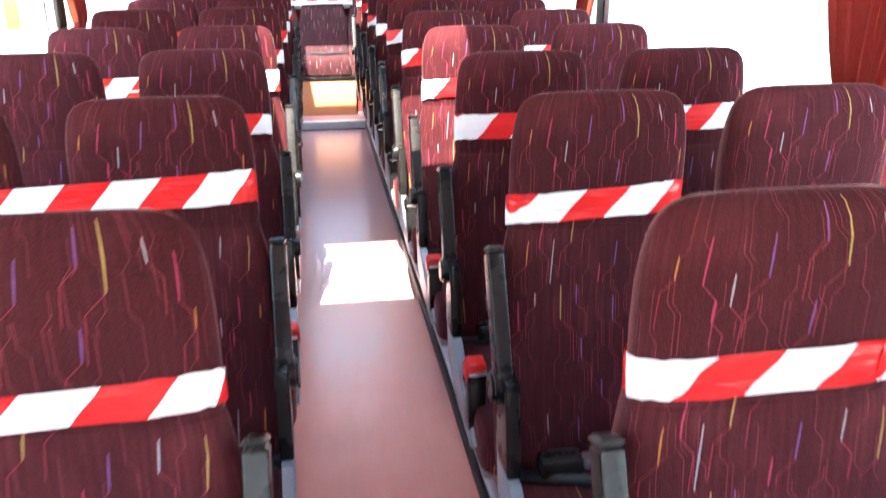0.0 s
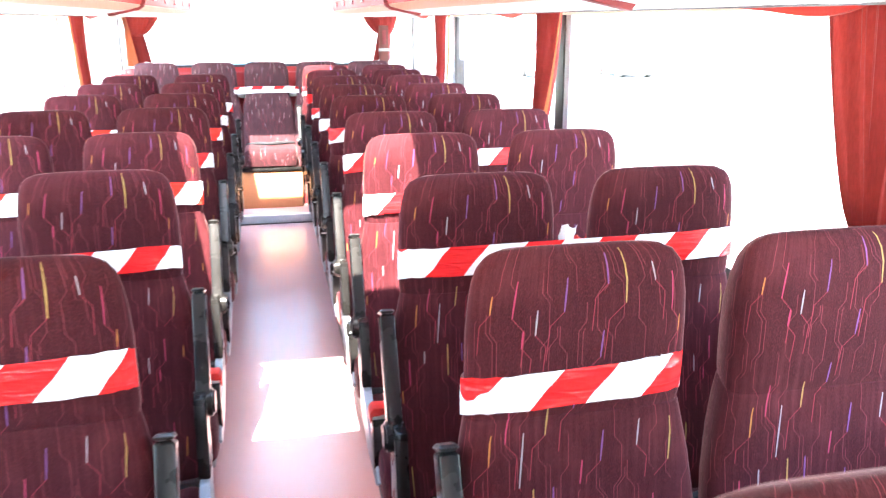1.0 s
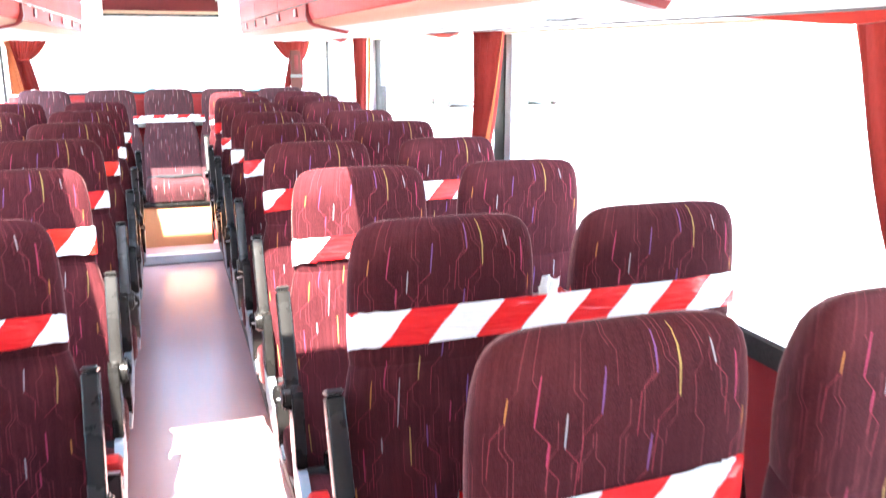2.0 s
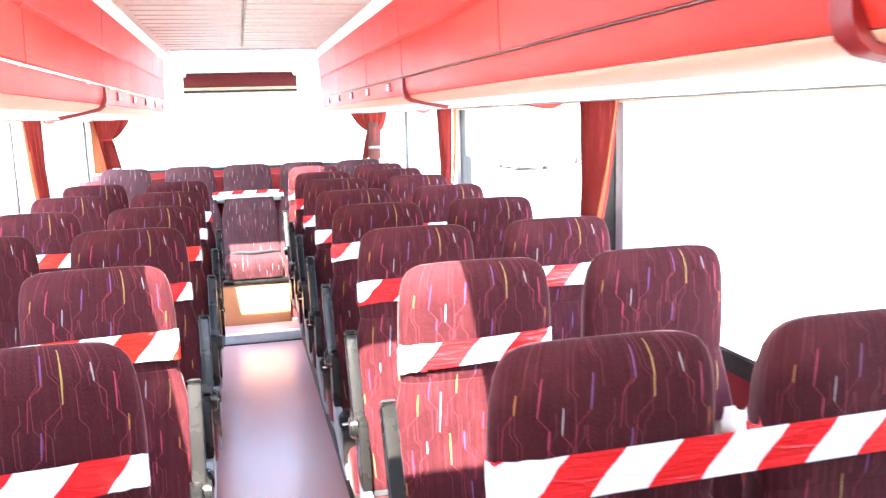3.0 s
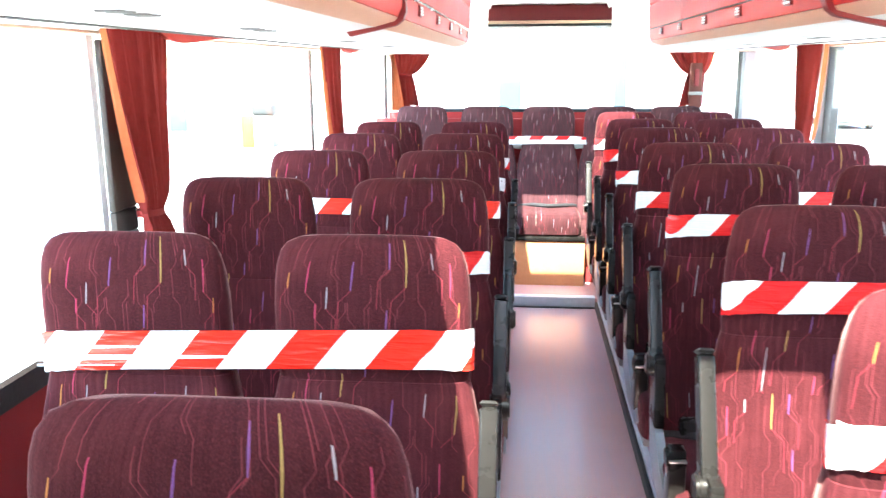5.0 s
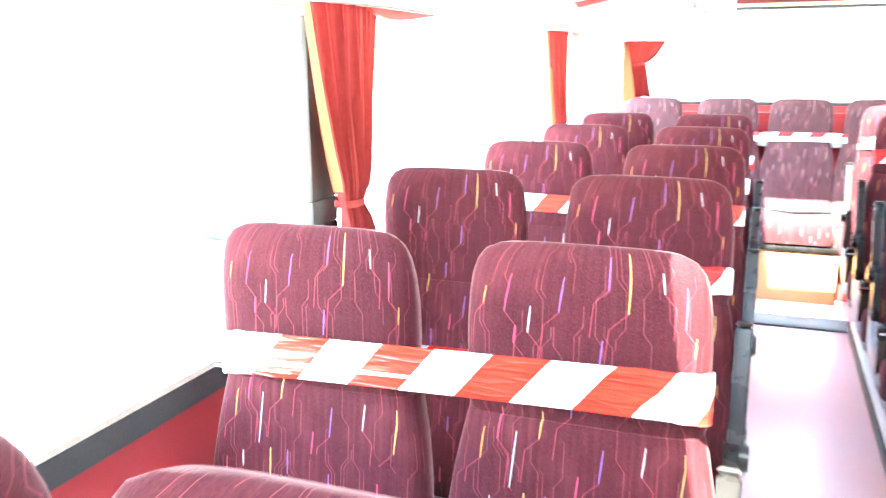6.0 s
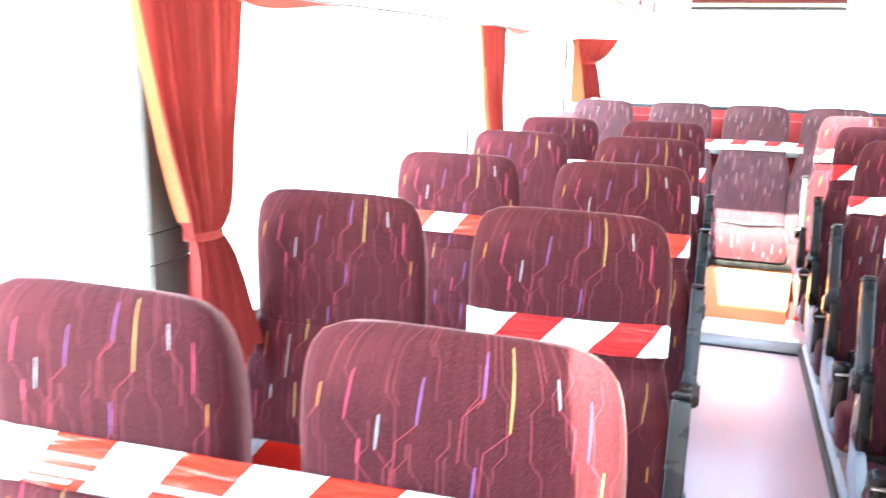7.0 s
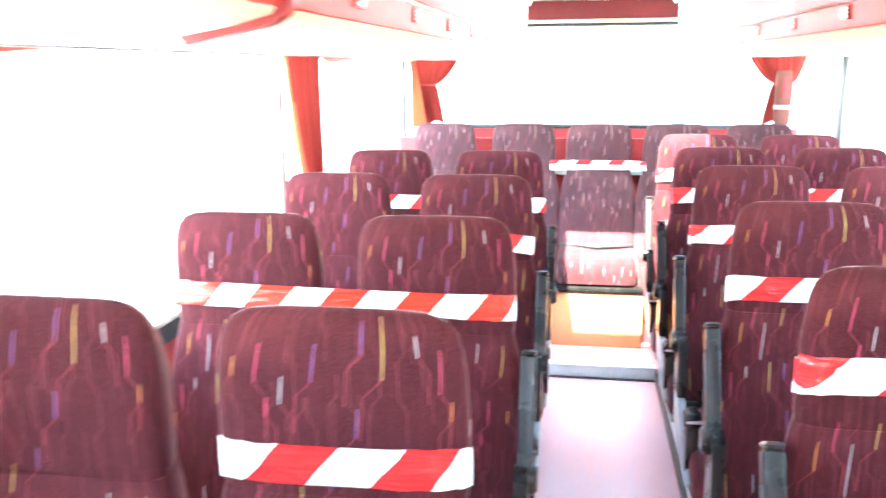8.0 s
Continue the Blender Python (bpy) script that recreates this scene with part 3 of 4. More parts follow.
        vent = part("vent_plate", v, RED_TRIM, rk, "small red vent plate", (s * 0.4375, y, 1.597))
        for dz in (-0.008, 0.0, 0.008):
            part("slat", box(-0.0062, 0.0055, -0.021, 0.021, dz - 0.0024, dz + 0.0024), WHITE, vent, "pale slat")
    part("grille", box(s * 0.416, s * 0.426, 2.78, 3.10, 1.79, 1.842, 0.004), RUBBER, rk, "black grille")
    # plain white housing behind the last locker
    body = loft([[(s * x, y, z) for x, z in ((0.447 + e, 1.566), (0.440 + e, 1.576), (0.432 + e, 1.72), (0.428 + e, CEIL - 0.003), (1.20, CEIL - 0.003), (1.20, 1.602), (0.60, 1.602), (0.56, 1.5345))] for y, e in ((RED_END + 0.003, 0.0), (7.85, 0.0), (8.0, 0.02), (RACK_END, 0.10))])
    part("end_housing", body, WHITE, rk, "white end housing")
    # red pelmet rails that bow below the head between the pillars
    for c in (1.66 + 0.36, 3.64 + 0.42, 5.66 + 0.42):
        pel = thing("pelmet", (s * 1.03, c, 1.535), "short red bowed pelmet strip under the window head", "pelmet", "pelmets")
        pts = [(-0.30 + 0.60 * k / 20, 0.004) for k in range(21)] + [(0.30 - 0.60 * k / 20, -0.022 * math.sin(math.pi * (k / 20) ** 2.6)) for k in range(1, 20)]
        part("strip", slab(pts, 0.007, 0, 0.0), RED, pel)

# ---- seats ----
MID = 0.012  # the seats' middle line
RIGHT_ROWS = [0.88, 1.562, 2.18, 2.87, 3.50, 4.21, 4.87, 5.60, 6.22, 6.86]
LEFT_ROWS = [0.965, 1.705, 2.465, 3.235, 3.885, 4.635, 5.385, 6.14]


def headrest_mesh():
    rows = [(0.875, 0.170, -0.036, 0.076), (0.892, 0.177, -0.043, 0.084), (0.93, 0.183, -0.0495, 0.088), (0.99, 0.1835, -0.052, 0.091),
            (1.05, 0.183, -0.052, 0.087), (1.095, 0.180, -0.050, 0.076), (1.128, 0.175, -0.046, 0.062), (1.150, 0.168, -0.039, 0.045),
            (1.166, 0.155, -0.029, 0.026), (1.175, 0.133, -0.017, 0.010), (1.178, 0.088, -0.008, 0.000)]
    return loft([ring(w, a, b, z - PLAT, 40, 4.4, 0.006, 0.0, 0.24) for z, w, a, b in rows])


def backrest_mesh():
    rows = [(0.34, 0.200, -0.105, -0.05), (0.37, 0.214, -0.128, -0.03), (0.44, 0.219, -0.130, -0.01), (0.54, 0.220, -0.114, 0.018),
            (0.64, 0.218, -0.094, 0.044), (0.74, 0.212, -0.080, 0.064), (0.82, 0.201, -0.072, 0.076), (0.88, 0.1885, -0.0665, 0.082),
            (0.912, 0.181, -0.0625, 0.082), (0.93, 0.160, -0.03, 0.08)]
    return loft([ring(w, a + 0.014 * min(1.0, max(0.0, (z - 0.6) / 0.28)), b, z - PLAT, 40, 4.6, 0.006 + 0.008 * max(0.0, min(1.0, (0.88 - z) / 0.2)), 0.0, 0.2) for z, w, a, b in rows])


def cushion_mesh(front=-0.62, rear=-0.16, half=0.214):
    rows = [(0.285, half - 0.014, front + 0.02, rear), (0.295, half - 0.003, front + 0.006, rear), (0.35, half, front, rear),
            (0.398, half - 0.003, front + 0.004, rear), (0.412, half - 0.011, front + 0.014, rear), (0.419, half - 0.024, front + 0.030, rear - 0.01), (0.424, half - 0.07, front + 0.10, rear - 0.05)]
    return loft([ring(w, a, b, z - PLAT, 40, 9.0) for z, w, a, b in rows])


def armrest(s, unit, x):
    """Folded up beside the back: a padded bar on a round hinge, over a moulded side shroud."""
    a, b = Vector((x, -0.140, 0.588)), Vector((x, -0.036, 0.820))
    way = (b - a).normalized()
    rot = way.to_track_quat("Z", "Y")
    def along(d0, d1, w, t, dy=0.0, ease=0.0055):
        rows = [(d0, w - ease, t - ease), (d0 + ease, w, t), (d1 - ease, w, t), (d1, w - ease, t - ease)]
        return loft([[a + rot @ Vector((px, py + dy, d)) for px, py, _ in ring(k, -h, h, 0, 28, 9.0)] for d, k, h in rows])
    arm = part("armrest", along(-0.03, 0.244, 0.0170, 0.024), BLACK, unit, "black plastic armrest folded up")
    part("arm_pad", along(0.012, 0.238, 0.0115, 0.004, -0.0245, 0.002), SLATE, arm, "grey padded face")
    part("end_cap", along(0.2445, 0.255, 0.0178, 0.025), SLATE, arm, "grey end cap")
    hub = bmesh.new()
    bmesh.ops.create_cone(hub, cap_ends=True, segments=24, radius1=0.034, radius2=0.034, depth=0.050,
                          matrix=Matrix.Translation((x - s * 0.002, -0.145, 0.564)) @ Matrix.Rotation(math.pi / 2, 4, "Y"))
    bmesh.ops.bevel(hub, geom=[e for e in hub.edges if e.is_boundary or len(e.link_faces) == 2 and max(len(f.verts) for f in e.link_faces) > 4], offset=0.006, segments=2, affect="EDGES")
    part("hinge", hub, BLACK, arm, "round black hinge")
    upper = slab([(-0.205, 0.60), (-0.135, 0.60), (-0.125, 0.45), (-0.132, 0.405), (-0.236, 0.405), (-0.215, 0.50)], 0.014, 0, 0.005)
    shroud = part("side_shroud", upper, BLACK, unit, "black plastic side shroud", (x + s * 0.006, 0, 0))
    lower = slab([(-0.128, 0.402), (-0.15, 0.30), (-0.30, 0.25), (-0.50, 0.24), (-0.54, 0.27), (-0.50, 0.30), (-0.33, 0.335), (-0.250, 0.402)], 0.012, 0, 0.005)
    part("foot_cover", lower, PALE_GREY, shroud, "pale blue grey lower cover")


def double_seat(s, capped=True):
    u = thing("double_seat", (s * 0.66, 0, PLAT), "double coach seat in dark maroon plush with coloured dashes", "coach seat", "coach seats in rows")
    for dx in (-s * 0.230, s * 0.219):
        b = part("backrest", backrest_mesh(), FABRIC, u, "", (dx, 0, 0))
        part("headrest", headrest_mesh(), FABRIC, b)
        part("cushion", cushion_mesh(), FABRIC, u, "", (dx, 0, 0))
        belt = part("lap_belt", tube([(dx - 0.19, -0.15, 0.352), (dx - 0.12, -0.20, 0.375), (dx, -0.24, 0.378), (dx + 0.10, -0.21, 0.376), (dx + 0.19, -0.15, 0.352)], 0.012, 8), WEBBING, u, "black lap belt")
        part("belt_buckle", box(dx - 0.146, dx - 0.054, -0.205, -0.155, 0.368, 0.416, 0.012), BLACK, belt, "black belt buckle")
        part("belt_tongue", box(dx - 0.053, dx - 0.006, -0.200, -0.165, 0.385, 0.408, 0.005), ALLOY, belt, "steel belt tongue")
    # frame, legs and side plate
    part("seat_frame", box(-0.43, 0.43, -0.56, -0.10, 0.190, 0.228, 0.008), STEEL, u, "dark steel frame")
    for lx in (-s * 0.30, s * 0.36):
        leg = tube([(lx, -0.46, 0.004), (lx, -0.42, 0.195)], 0.020)
        part("leg", leg, STEEL, u, "dark steel leg")
        part("leg", tube([(lx, -0.14, 0.004), (lx, -0.18, 0.195)], 0.020), STEEL, u, "dark steel leg")
    armrest(s, u, -s * 0.445)
    rel = part("release_handle", box(-0.021, 0.021, -0.030, 0.030, -0.105, 0.044, 0.006), BLACK, u, "black catch", (-s * 0.434, -0.47, 0.392))
    part("collar", box(-0.0215, 0.0215, -0.032, 0.032, 0.0445, 0.050, 0.002), ALLOY, rel, "silver collar")
    cap = slab([(-0.028, 0.030), (-0.028, 0.058), (-0.018, 0.073), (0.020, 0.072), (0.021, 0.0525), (-0.017, 0.0525), (-0.023, 0.047), (-0.0235, 0.030)], 0.024, 1, 0.003)
    bmesh.ops.scale(cap, vec=(s, 1, 1), verts=cap.verts)
    part("push_cap", cap, BUTTON if capped else BLACK, rel, "red push cap" if capped else "black push cap")
    return u


for s, rows in ((1, RIGHT_ROWS), (-1, LEFT_ROWS)):
    drop = {1: [0.0] * 10, -1: [0.012, 0.012, 0.012, 0.020, 0.005, 0.010, 0.012, 0.012]}[s]
    for k, y in enumerate(rows):
        if k in (0, 4):
            first = double_seat(s, k < 4)
            first.location = (s * 0.66 + MID, y, PLAT - drop[k])
        else:
            copy_thing(first, pose(s * 0.66 + MID + random.uniform(-0.004, 0.004), y, PLAT - drop[k], 0, 0, random.uniform(-0.6, 0.6)))

# rear bench of five
bench = thing("rear_bench", (0, 7.56, PLAT), "rear bench of five greyish maroon seats on a panelled base", "bench seat")
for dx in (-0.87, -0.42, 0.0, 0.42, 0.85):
    b = part("backrest", backrest_mesh(), GREYISH, bench, "", (dx, 0, 0))
    part("headrest", headrest_mesh(), GREYISH, b)
    part("cushion", cushion_mesh(-0.56, -0.10, 0.207), DULL, bench, "", (dx, 0, 0.10 if dx == 0 else 0.0))
part("base_panel", box(-0.235, 0.235, -0.553, -0.523, 0.0, 0.294, 0.004), WOOD, bench, "orange varnished base panel")
part("base_rail", box(-0.235, 0.235, -0.566, -0.44, 0.296, 0.322, 0.006), BLACK, bench, "black rail under the cushion")
for s in (1, -1):
    part("base_box", box(s * 0.25, s * 1.20, -0.46, 0.10, 0.0, 0.225, 0.01), RED_WALL, bench, "red covered base")
part("lap_belt", tube([(-0.19, -0.15, 0.45), (-0.10, -0.24, 0.475), (0.0, -0.30, 0.478), (0.12, -0.26, 0.476), (0.19, -0.17, 0.46)], 0.014, 8), WEBBING, bench, "black lap belt")


# ---- barrier tape ----
def tape(x0, x1, y, z, tilt, seed, high=0.068, bar=None, film=FILM):
    """A band round one headrest or round a pair of them; bar: where a red bar begins on its front."""
    rnd = random.Random(seed)
    w, c = (x1 - x0) / 2, (x0 + x1) / 2
    n, rows, ph = 96, 5, rnd.uniform(0, 6)
    ox = 0.0552 - ((bar if bar is not None else c + rnd.uniform(0, 0.17)) - c)
    rings = []
    for k in range(rows):
        f = k / (rows - 1)
        pts = []
        for i, (px, py, pz) in enumerate(ring(w, -0.054, 0.094, 0, n, 10.0 if w > 0.3 else 4.5, 0.0, 0.0, 0.10 if w > 0.3 else 0.24)):
            a = 2 * math.pi * i / n
            crease = 0.0022 * math.sin(9 * a + ph + 3 * f) * math.sin(math.pi * f) + 0.0008 * math.sin(23 * a + 2 * ph)
            edge = 0.0022 * math.sin(3 * a + ph + f) + 0.0008 * math.sin(15 * a + 2 * f)
            pts.append((ox + px * (1 + crease), py + crease, -high / 2 + high * f + edge + px * tilt - 0.33 * (py + 0.054)))
        rings.append(pts)
    ob = mesh_object("barrier_tape", loft(rings, (False, False)), film)
    ob.location = (c - ox + MID, y, z + high / 2)
    # the crumpled overlap where the band is joined
    side = rnd.choice((-1, 1))
    bm = bmesh.new()
    grid = []
    for i in range(9):
        u = i / 8
        col = []
        for j in range(7):
            v = j / 6
            puff = 0.0012 + (0.001 + 0.0028 * rnd.random()) * math.sin(math.pi * u) * math.sin(math.pi * (0.1 + 0.8 * v))
            col.append(bm.verts.new((ox + side * (w * 0.945 - 0.05 * u + 0.005 * v), 0.020 - 0.074 * (1 - min(0.999, abs(0.945 - 0.05 * u / w + 0.005 * v / w)) ** 4.5) ** (1 / 4.5) - puff, -high / 2 + high * (0.02 + 0.95 * v) + side * w * tilt + 0.002 * rnd.uniform(-1, 1))))
        grid.append(col)
    for ga, gb in zip(grid, grid[1:]):
        for j in range(6):
            bm.faces.new((ga[j], gb[j], gb[j + 1], ga[j + 1]))
    part("overlap", bm, film, ob, "crumpled overlapping end")
    return tagged(ob, "red and white striped barrier tape wrapped round " + ("a pair of seats" if w > 0.3 else "one headrest"), "barrier tape", "barrier tapes on the seats")


RIGHT_BARS = {0: 0.332, 1: 0.390, 2: 0.346, 3: 0.509, 4: 0.303, 5: 0.222, 6: 0.319}
LEFT_BARS = {0: -0.392, 1: -0.446, 2: -0.360, 3: -0.405, 4: -0.522, 5: -0.490}
LEFT_BASE = {0: 0.917, 1: 0.944, 2: 0.924, 3: 0.912, 4: 0.934, 5: 0.948}
RIGHT_BASE = {0: 0.934, 1: 0.935, 2: 0.960, 3: 0.950, 4: 0.966, 5: 0.978, 6: 0.948, 7: 0.932}
BROAD = {(1, 0): 0.056, (1, 1): 0.061, (1, 2): 0.068, (1, 4): 0.068, (-1, 0): 0.048, (-1, 1): 0.066, (-1, 3): 0.076}
for i, y in enumerate(RIGHT_ROWS):
    pair = i % 2 == 0 and i > 0
    tape(0.2445, 1.0645 if pair else 0.6155, y, RIGHT_BASE.get(i, 0.964), 0.04 if i in (1, 3) else 0.01, 10 + i, BROAD.get((1, i), 0.061), RIGHT_BARS.get(i))
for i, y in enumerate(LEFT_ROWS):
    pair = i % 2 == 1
    band = tape(-1.0645 if pair else -0.6155, -0.2445, y, LEFT_BASE.get(i, 0.93), 0.035 if i < 4 else 0.02 if i == 4 else -0.01, 40 + i, BROAD.get((-1, i), 0.058), LEFT_BARS.get(i), LIT_FILM if i in (3, 5) else FILM)
    if i == 3:
        FOLDED = band
tape(-0.30, 0.27, 7.56, 0.925, 0.0, 77, 0.052, None, FOLDED_FILM)
# white strips painted as the sky's glint on folds of one window seat's band
for x0, x1, dz, h in ((-1.05, -0.60, -0.011, 0.013), (-1.05, -0.82, 0.009, 0.008), (-1.05, -0.90, -0.026, 0.004)):
    k = FOLDED.location.x
    fold = slab([(x0 - k, dz + 0.035 * (x0 + 0.655) - h / 2), (x1 - k, dz + 0.035 * (x1 + 0.655) - 0.001), (x1 - k, dz + 0.035 * (x1 + 0.655) + 0.001), (x0 - k, dz + 0.035 * (x0 + 0.655) + h / 2)], 0.0012, 1, 0.0)
    part("crease", fold, SHEET, FOLDED, "white strip painted as the glint on a crease", (0, -0.0565, 0))


def tape_end(x, y, z):
    """The two crumpled loose ends of a knotted band, standing up between the headrests."""
    ob = thing("tape_end", (x, y, z), "loose crumpled ends of red and white barrier tape", "barrier tape", "barrier tapes on the seats")
    rnd = random.Random(5)
    for name, material, x0, wide, tall, lean in (("white_end", SHEET, 0.0, 0.034, 0.046, 0.016), ("red_end", TAPE_RED, 0.036, 0.032, 0.020, 0.006)):
        bm = bmesh.new()
        grid = []
        for j in range(7):
            v = j / 6
            grid.append([bm.verts.new((x0 + lean * v + wide * (0.75 + 0.35 * v) * i / 8, 0.010 * math.sin(i * 1.3 + 2.5 * v) + 0.004 * rnd.uniform(-1, 1) + 0.02 * v, tall * v + 0.006 * math.sin(i * 0.9) * v)) for i in range(9)])
        for ra, rb in zip(grid, grid[1:]):
            for i in range(8):
                bm.faces.new((ra[i], ra[i + 1], rb[i + 1], rb[i]))
        part(name, bm, material, ob)


tape_end(0.628, RIGHT_ROWS[2] - 0.035, 1.002)

# ---- curtains ----
def curtain(s, y0, y1, tie, bottom, seed, label, knot=1.085, low=0.80):
    """A drape hung from the head, gathered by a tie and flaring below it. y0, y1: its top; tie and bottom: pairs of y."""
    rnd = random.Random(seed)
    top = 1.545
    c = (y0 + y1) / 2
    cu = thing("curtain", (s * (WALL[s] - (0.115 if s > 0 else 0.13)), c, 0.80), label, "curtain", "curtains")
    nu, nv = 120, 44
    bm = bmesh.new()
    grid = []
    ph = rnd.uniform(0, 6)
    for j in range(nv + 1):
        z = top + (low - top) * j / nv
        if z > knot:
            f = (z - knot) / (top - knot)
            e = f ** 0.62
            a, b = tie[0] + (y0 - tie[0]) * e, tie[1] + (y1 - tie[1]) * e
            depth = 0.022 + 0.018 * (1 - f)
        else:
            f = (knot - z) / (knot - low)
            e = f ** 0.8
            a, b = tie[0] + (bottom[0] - tie[0]) * e, tie[1] + (bottom[1] - tie[1]) * e
            depth = 0.032
        pinch = math.exp(-((z - knot) / 0.03) ** 2)
        row = []
        for i in range(nu + 1):
            u = i / nu
            fold = 0.55 * math.sin(u * 2 * math.pi * 6 + ph + 0.5 * math.sin(z * 5)) + 0.5 * math.sin(u * 2 * math.pi * 15 + 2 * ph + z * 2) + 0.3 * math.sin(u * 2 * math.pi * 26 + ph)
            y = a + (b - a) * u
            bulge = math.sin(math.pi * u) * 0.02
            row.append(bm.verts.new((s * -(fold * depth * 0.5 * (1 - 0.55 * pinch) + bulge) , y - c, z - 0.80 + (0.012 * math.sin(u * 9 + ph) if j == nv else 0))))
        grid.append(row)
    hem = bmesh.new()
    upper = [r for r in grid if r[0].co.z + 0.80 > knot + 0.03]  # the lining shows above the tie alone
    edge = [[hem.verts.new(r[i].co + Vector((s * 0.004, -0.001, 0))) for i in range(7 if s < 0 else 6)] for r in upper]
    for ra, rb in zip(edge, edge[1:]):
        for i in range(len(ra) - 1):
            hem.faces.new((ra[i], ra[i + 1], rb[i + 1], rb[i]))
    for ra, rb in zip(grid, grid[1:]):
        for i in range((5 if s < 0 else 4) if rb in upper else 0, nu):
            bm.faces.new((ra[i], ra[i + 1], rb[i + 1], rb[i]))
    bmesh.ops.delete(bm, geom=[v for v in bm.verts if not v.link_faces], context="VERTS")
    part("drape", bm, CLOTH, cu)
    part("lining", hem, LINING, cu, "orange lining turned out at the edge")
    m = (tie[0] + tie[1]) / 2 - c
    band = loft([[(0.030 * math.cos(t), m + (tie[1] - tie[0]) * 0.50 * math.sin(t), z) for t in [2 * math.pi * k / 24 for k in range(24)]] for z in (knot - 0.808, knot - 0.800, knot - 0.792)], (False, False))
    part("tie_band", band, CLOTH, cu, "red tie band")
    return cu


LBL = "red pleated curtain tied back at the window pillar"
curtain(-1, 3.525, 3.848, (3.650, 3.740), (3.628, 3.885), 1, LBL, 1.113, 0.84)
curtain(-1, 5.43, 5.80, (5.640, 5.730), (5.60, 5.86), 2, LBL)
curtain(-1, 1.40, 1.80, (1.63, 1.72), (1.58, 1.86), 3, LBL)
curtain(1, 3.50, 3.785, (3.675, 3.735), (3.64, 3.84), 4, LBL)
curtain(1, 5.54, 5.90, (5.66, 5.75), (5.60, 5.86), 5, LBL)
curtain(1, 1.48, 1.95, (1.62, 1.75), (1.57, 1.88), 6, LBL)


def rear_curtain(s):
    cu = curtain(s, -0.17, 0.17, (-0.10, 0.015), (-0.095, 0.07), 8 + s, "red curtain tied back at the corner of the rear window", 1.385, 1.155)
    cu.matrix_basis = pose(s * 1.02, 8.02, 0.80, 0, 0, s * 62)


rear_curtain(1)
rear_curtain(-1)

# narrow drape in the left rear corner, widening downwards
side = thing("curtain", (-1.14, 7.90, 1.13), "narrow orange lined curtain hanging in the rear corner", "curtain", "curtains")
bm = bmesh.new()
grid = []
for j in range(25):
    f = j / 24
    grid.append([bm.verts.new(((0.020 + 0.075 * (1 - f) ** 0.8) * i / 30, 0.012 * math.sin(i * 0.9 + 1.5 * f) + 0.006 * math.sin(i * 2.1), 0.41 * f)) for i in range(31)])
for ra, rb in zip(grid, grid[1:]):
    for i in range(30):
        bm.faces.new((ra[i], ra[i + 1], rb[i + 1], rb[i]))
part("drape", bm, LINING, side)

# dark board added in place of the shaded recess beside the curtain
corner = thing("recess_board", (1.035, 7.90, 1.075), "dark brown board put in for a recess beside the curtain, with a cross bar", "panel")
part("board", box(-0.042, 0.042, -0.008, 0.008, 0.0, 0.385, 0.004), BROWN, corner)
part("cross_bar", box(-0.050, 0.058, -0.018, -0.0085, 0.164, 0.188, 0.003), MID_GREY, corner, "greyish cross bar")
part("hook_strip", box(-0.012, 0.020, -0.016, -0.0085, 0.225, 0.345, 0.004), DARK_RED, corner, "dark red strip")

# ---- outside ----
GROUND = -1.25
bm = bmesh.new()
bmesh.ops.create_grid(bm, x_segments=1, y_segments=1, size=600)
g = tagged(mesh_object("ground", bm, CONCRETE), "pale sunlit concrete yard", "ground", kind="structure")
g.location.z = GROUND


def parked_car(x, y, turn):
    """A small pale hatchback."""
    c = thing("parked_car", (x, y, GROUND), "white parked hatchback on the yard", "car", "parked cars")
    side = [(-1.9, 0.35), (-1.95, 0.62), (-1.85, 0.80), (-1.0, 0.92), (-0.45, 1.40), (0.9, 1.46), (1.65, 1.05), (1.9, 0.95), (1.95, 0.5), (1.9, 0.35)]
    part("body", slab(side, 0.84, 1, 0.05), CAR, c)
    part("glasshouse", slab([(-0.92, 0.95), (-0.42, 1.36), (0.85, 1.42), (1.5, 1.04)], 0.845, 1, 0.01), GLASS, c, "side windows")
    for wx in (-1.2, 1.25):
        for wy in (-0.76, 0.76):
            w = bmesh.new()
            bmesh.ops.create_cone(w, cap_ends=True, segments=24, radius1=0.31, radius2=0.31, depth=0.2, matrix=Matrix.Translation((wx, wy, 0.31)) @ Matrix.Rotation(math.pi / 2, 4, "X"))
            t = part("tyre", w, STONE, c, "tyre greyed to match the glare outside")
            r = bmesh.new()
            bmesh.ops.create_cone(r, cap_ends=True, segments=20, radius1=0.19, radius2=0.17, depth=0.22, matrix=Matrix.Translation((wx, wy, 0.31)) @ Matrix.Rotation(math.pi / 2, 4, "X"))
            part("rim", r, ALLOY, t, "alloy rim")
    part("underside", box(-1.8, 1.8, -0.75, 0.75, 0.18, 0.36, 0.03), STONE, c, "underside greyed to match the glare outside")
    c.rotation_euler.z = radians(turn)


parked_car(13.4, 39.6, 90)
parked_car(17.7, 40.2, 90)


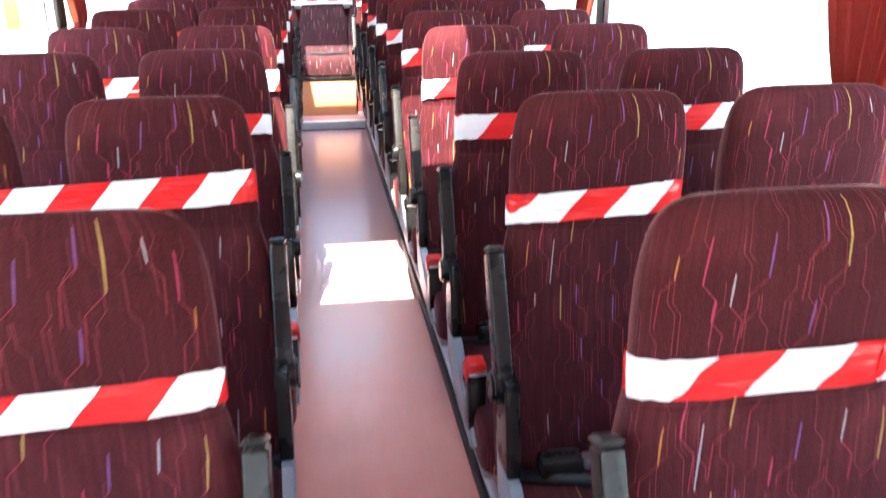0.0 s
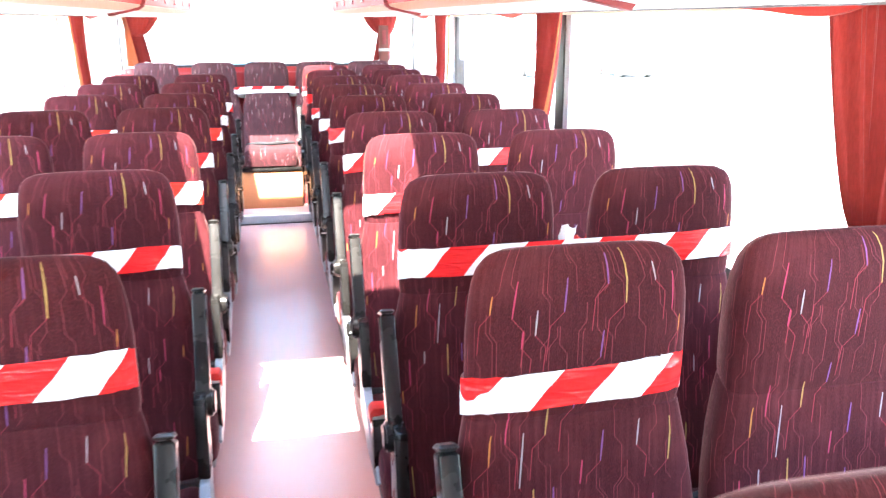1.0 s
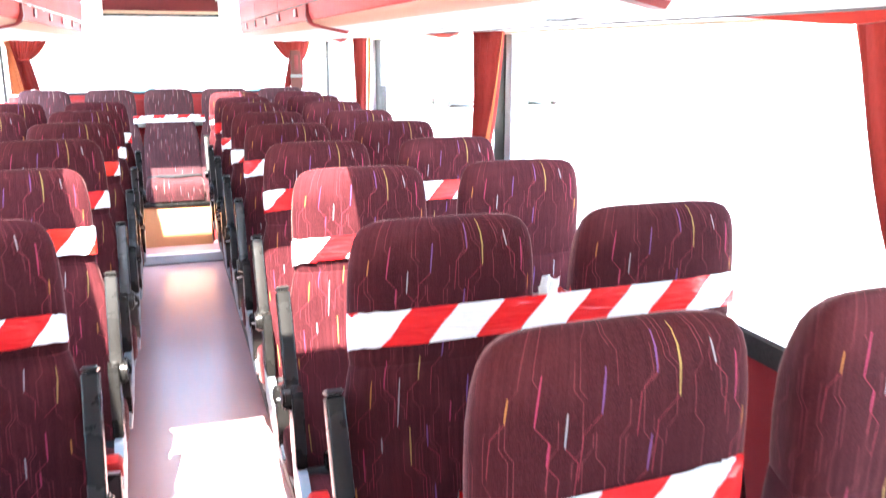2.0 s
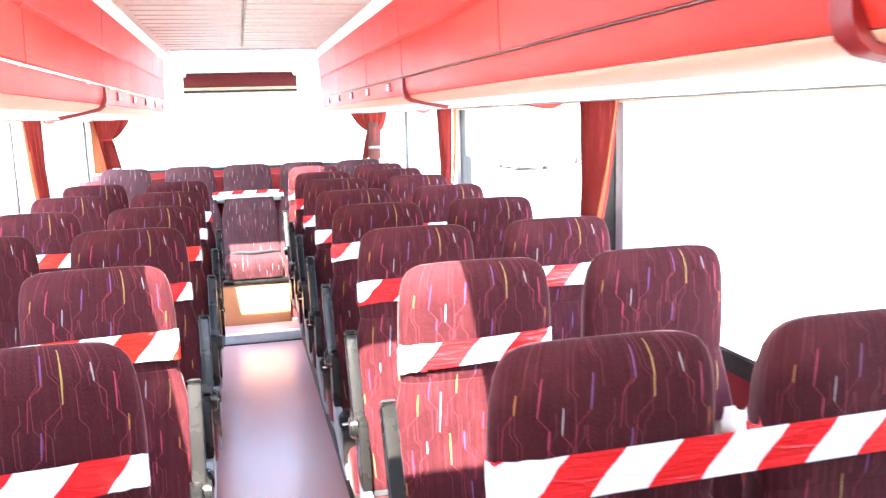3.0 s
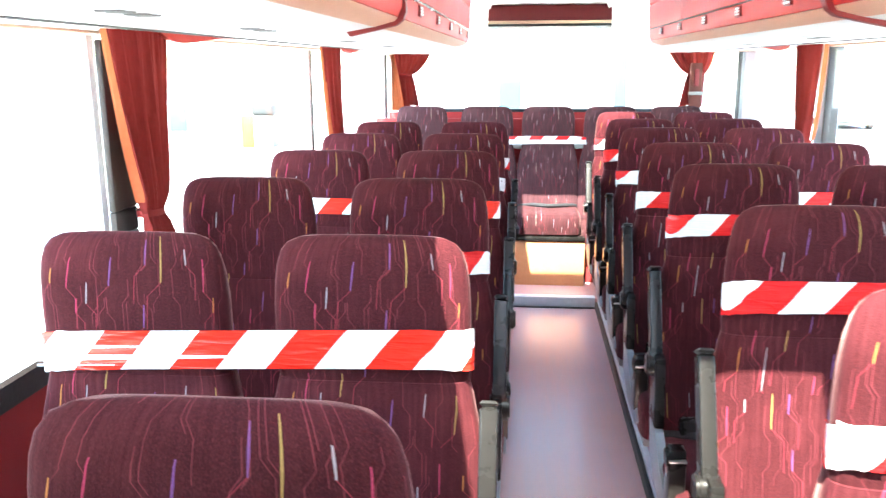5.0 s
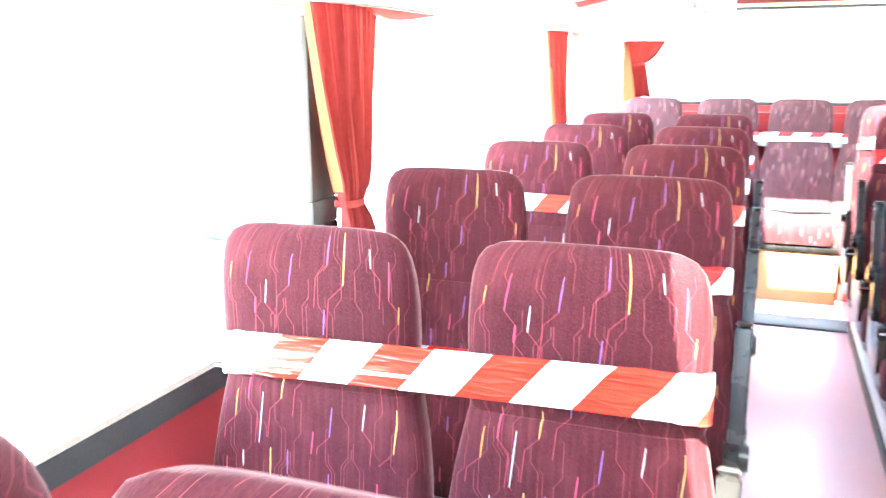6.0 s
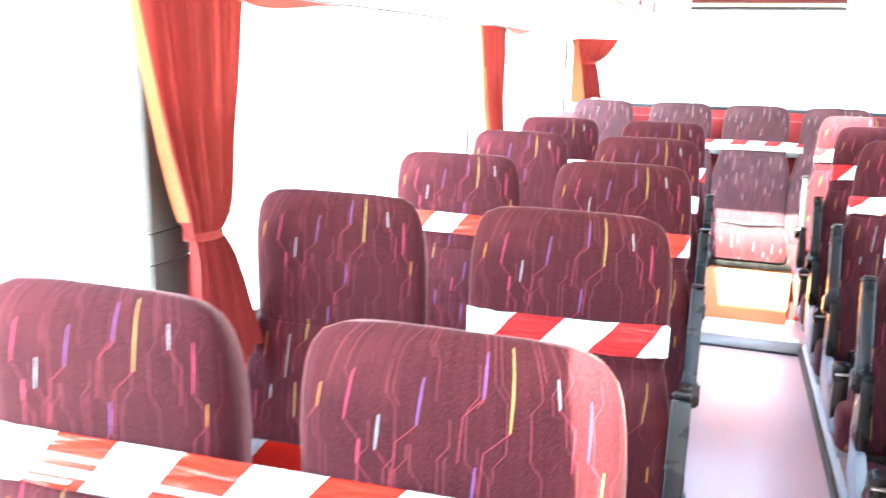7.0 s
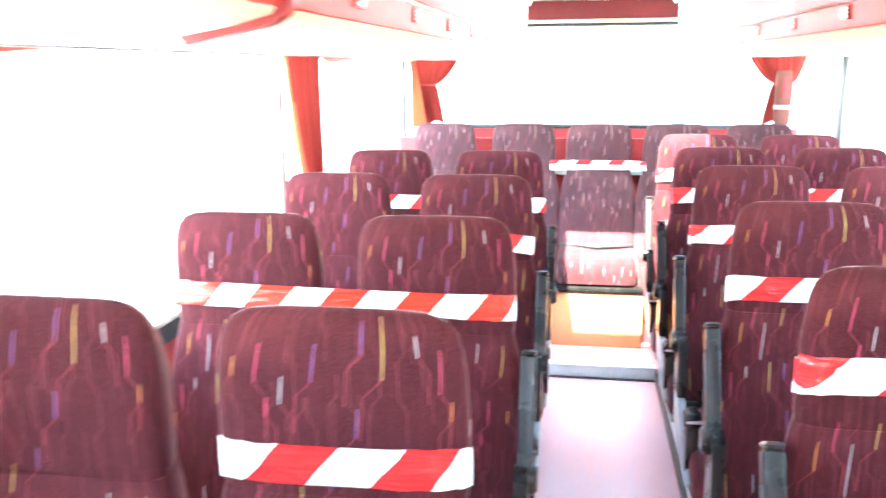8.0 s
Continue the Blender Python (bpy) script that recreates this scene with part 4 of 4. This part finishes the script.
def parked_coach(x, y):
    """A pale coach that stands alongside, its long side towards this one."""
    c = thing("parked_coach", (x, y, GROUND), "white coach parked alongside on the yard", "coach")
    sec = [(-2.4, 0.45), (-2.45, 1.2), (-2.42, 2.9), (-2.2, 3.2), (-0.25, 3.2), (-0.03, 2.9), (0.0, 1.2), (-0.05, 0.45)]
    part("body", prism(sec, -5.0, 5.0), CAR, c)
    for k in range(5):
        y0 = -4.6 + k * 1.9
        part("window", box(-0.02, 0.012, y0, y0 + 1.7, 1.55, 2.7, 0.01), GLASS, c, "pale reflecting side window")
    part("rolled_blind", box(-0.02, 0.022, -1.45, -0.85, 2.30, 2.40, 0.01), LILAC, c, "pale lilac blind")
    part("window_rail", box(-0.02, 0.024, 0.10, 0.72, 2.370, 2.386, 0.003), STONE, c, "grey window rail")
    part("window_post", box(-0.02, 0.024, 0.725, 0.745, 2.36, 2.95, 0.003), STONE, c, "grey window post")
    part("flap", box(-0.03, 0.015, 1.2, 2.1, 0.62, 1.0, 0.01), PILLAR, c, "grey side flap")
    for wy in (-2.4, 2.9):
        w = bmesh.new()
        bmesh.ops.create_cone(w, cap_ends=True, segments=32, radius1=0.48, radius2=0.48, depth=0.3, matrix=Matrix.Translation((-0.14, wy, 0.48)) @ Matrix.Rotation(math.pi / 2, 4, "Y"))
        t = part("tyre", w, MID_GREY, c, "tyre greyed to match the glare outside")
        r = bmesh.new()
        bmesh.ops.create_cone(r, cap_ends=True, segments=28, radius1=0.30, radius2=0.26, depth=0.34, matrix=Matrix.Translation((-0.14, wy, 0.48)) @ Matrix.Rotation(math.pi / 2, 4, "Y"))
        part("rim", r, CAR, t, "white wheel rim")


parked_coach(-7.8, 9.6)

kiosk = thing("ticket_machine", (-9.2, 29.4, GROUND), "grey cabinet with a yellow side panel on the yard", "cabinet")
part("cabinet", box(-0.15, 0.55, -0.3, 0.3, 0.0, 1.08, 0.03), STONE, kiosk, "grey cabinet")
part("hood", box(-0.18, 0.58, -0.33, 0.33, 1.085, 1.46, 0.12, seg=4), DUSK, kiosk, "dark rounded hood")
part("yellow_panel", box(-0.55, -0.155, -0.3, 0.3, 0.0, 1.05, 0.02), YELLOW, kiosk, "yellow panel")
board = thing("notice_board", (-10.5, 25.8, GROUND), "blue notice board over a pale panel on two posts", "sign")
part("upper_board", box(-0.26, 0.26, -0.03, 0.03, 0.80, 1.55, 0.01), BLUE, board, "blue board")
part("lower_board", box(-0.26, 0.26, -0.03, 0.03, 0.05, 0.74, 0.01), PILLAR, board, "pale lower panel")
for dx in (-0.29, 0.29):
    part("post", tube([(dx, 0, 0), (dx, 0, 1.6)], 0.025), STEEL, board, "steel post")
for x, w in ((3.0, 0.20), (-0.75, 0.38)):
    g = thing("gate_column", (x, 31.0, GROUND), "pale blue painted steel column at the yard's edge", "column", "columns at the yard's edge")
    part("shaft", box(-w, w, -0.2, 0.2, 0.0, 4.6, 0.03), SKYBLUE, g)
    part("foot_plate", box(-w - 0.1, w + 0.1, -0.3, 0.3, 0.0, 0.06, 0.01), STEEL, g, "steel foot plate")
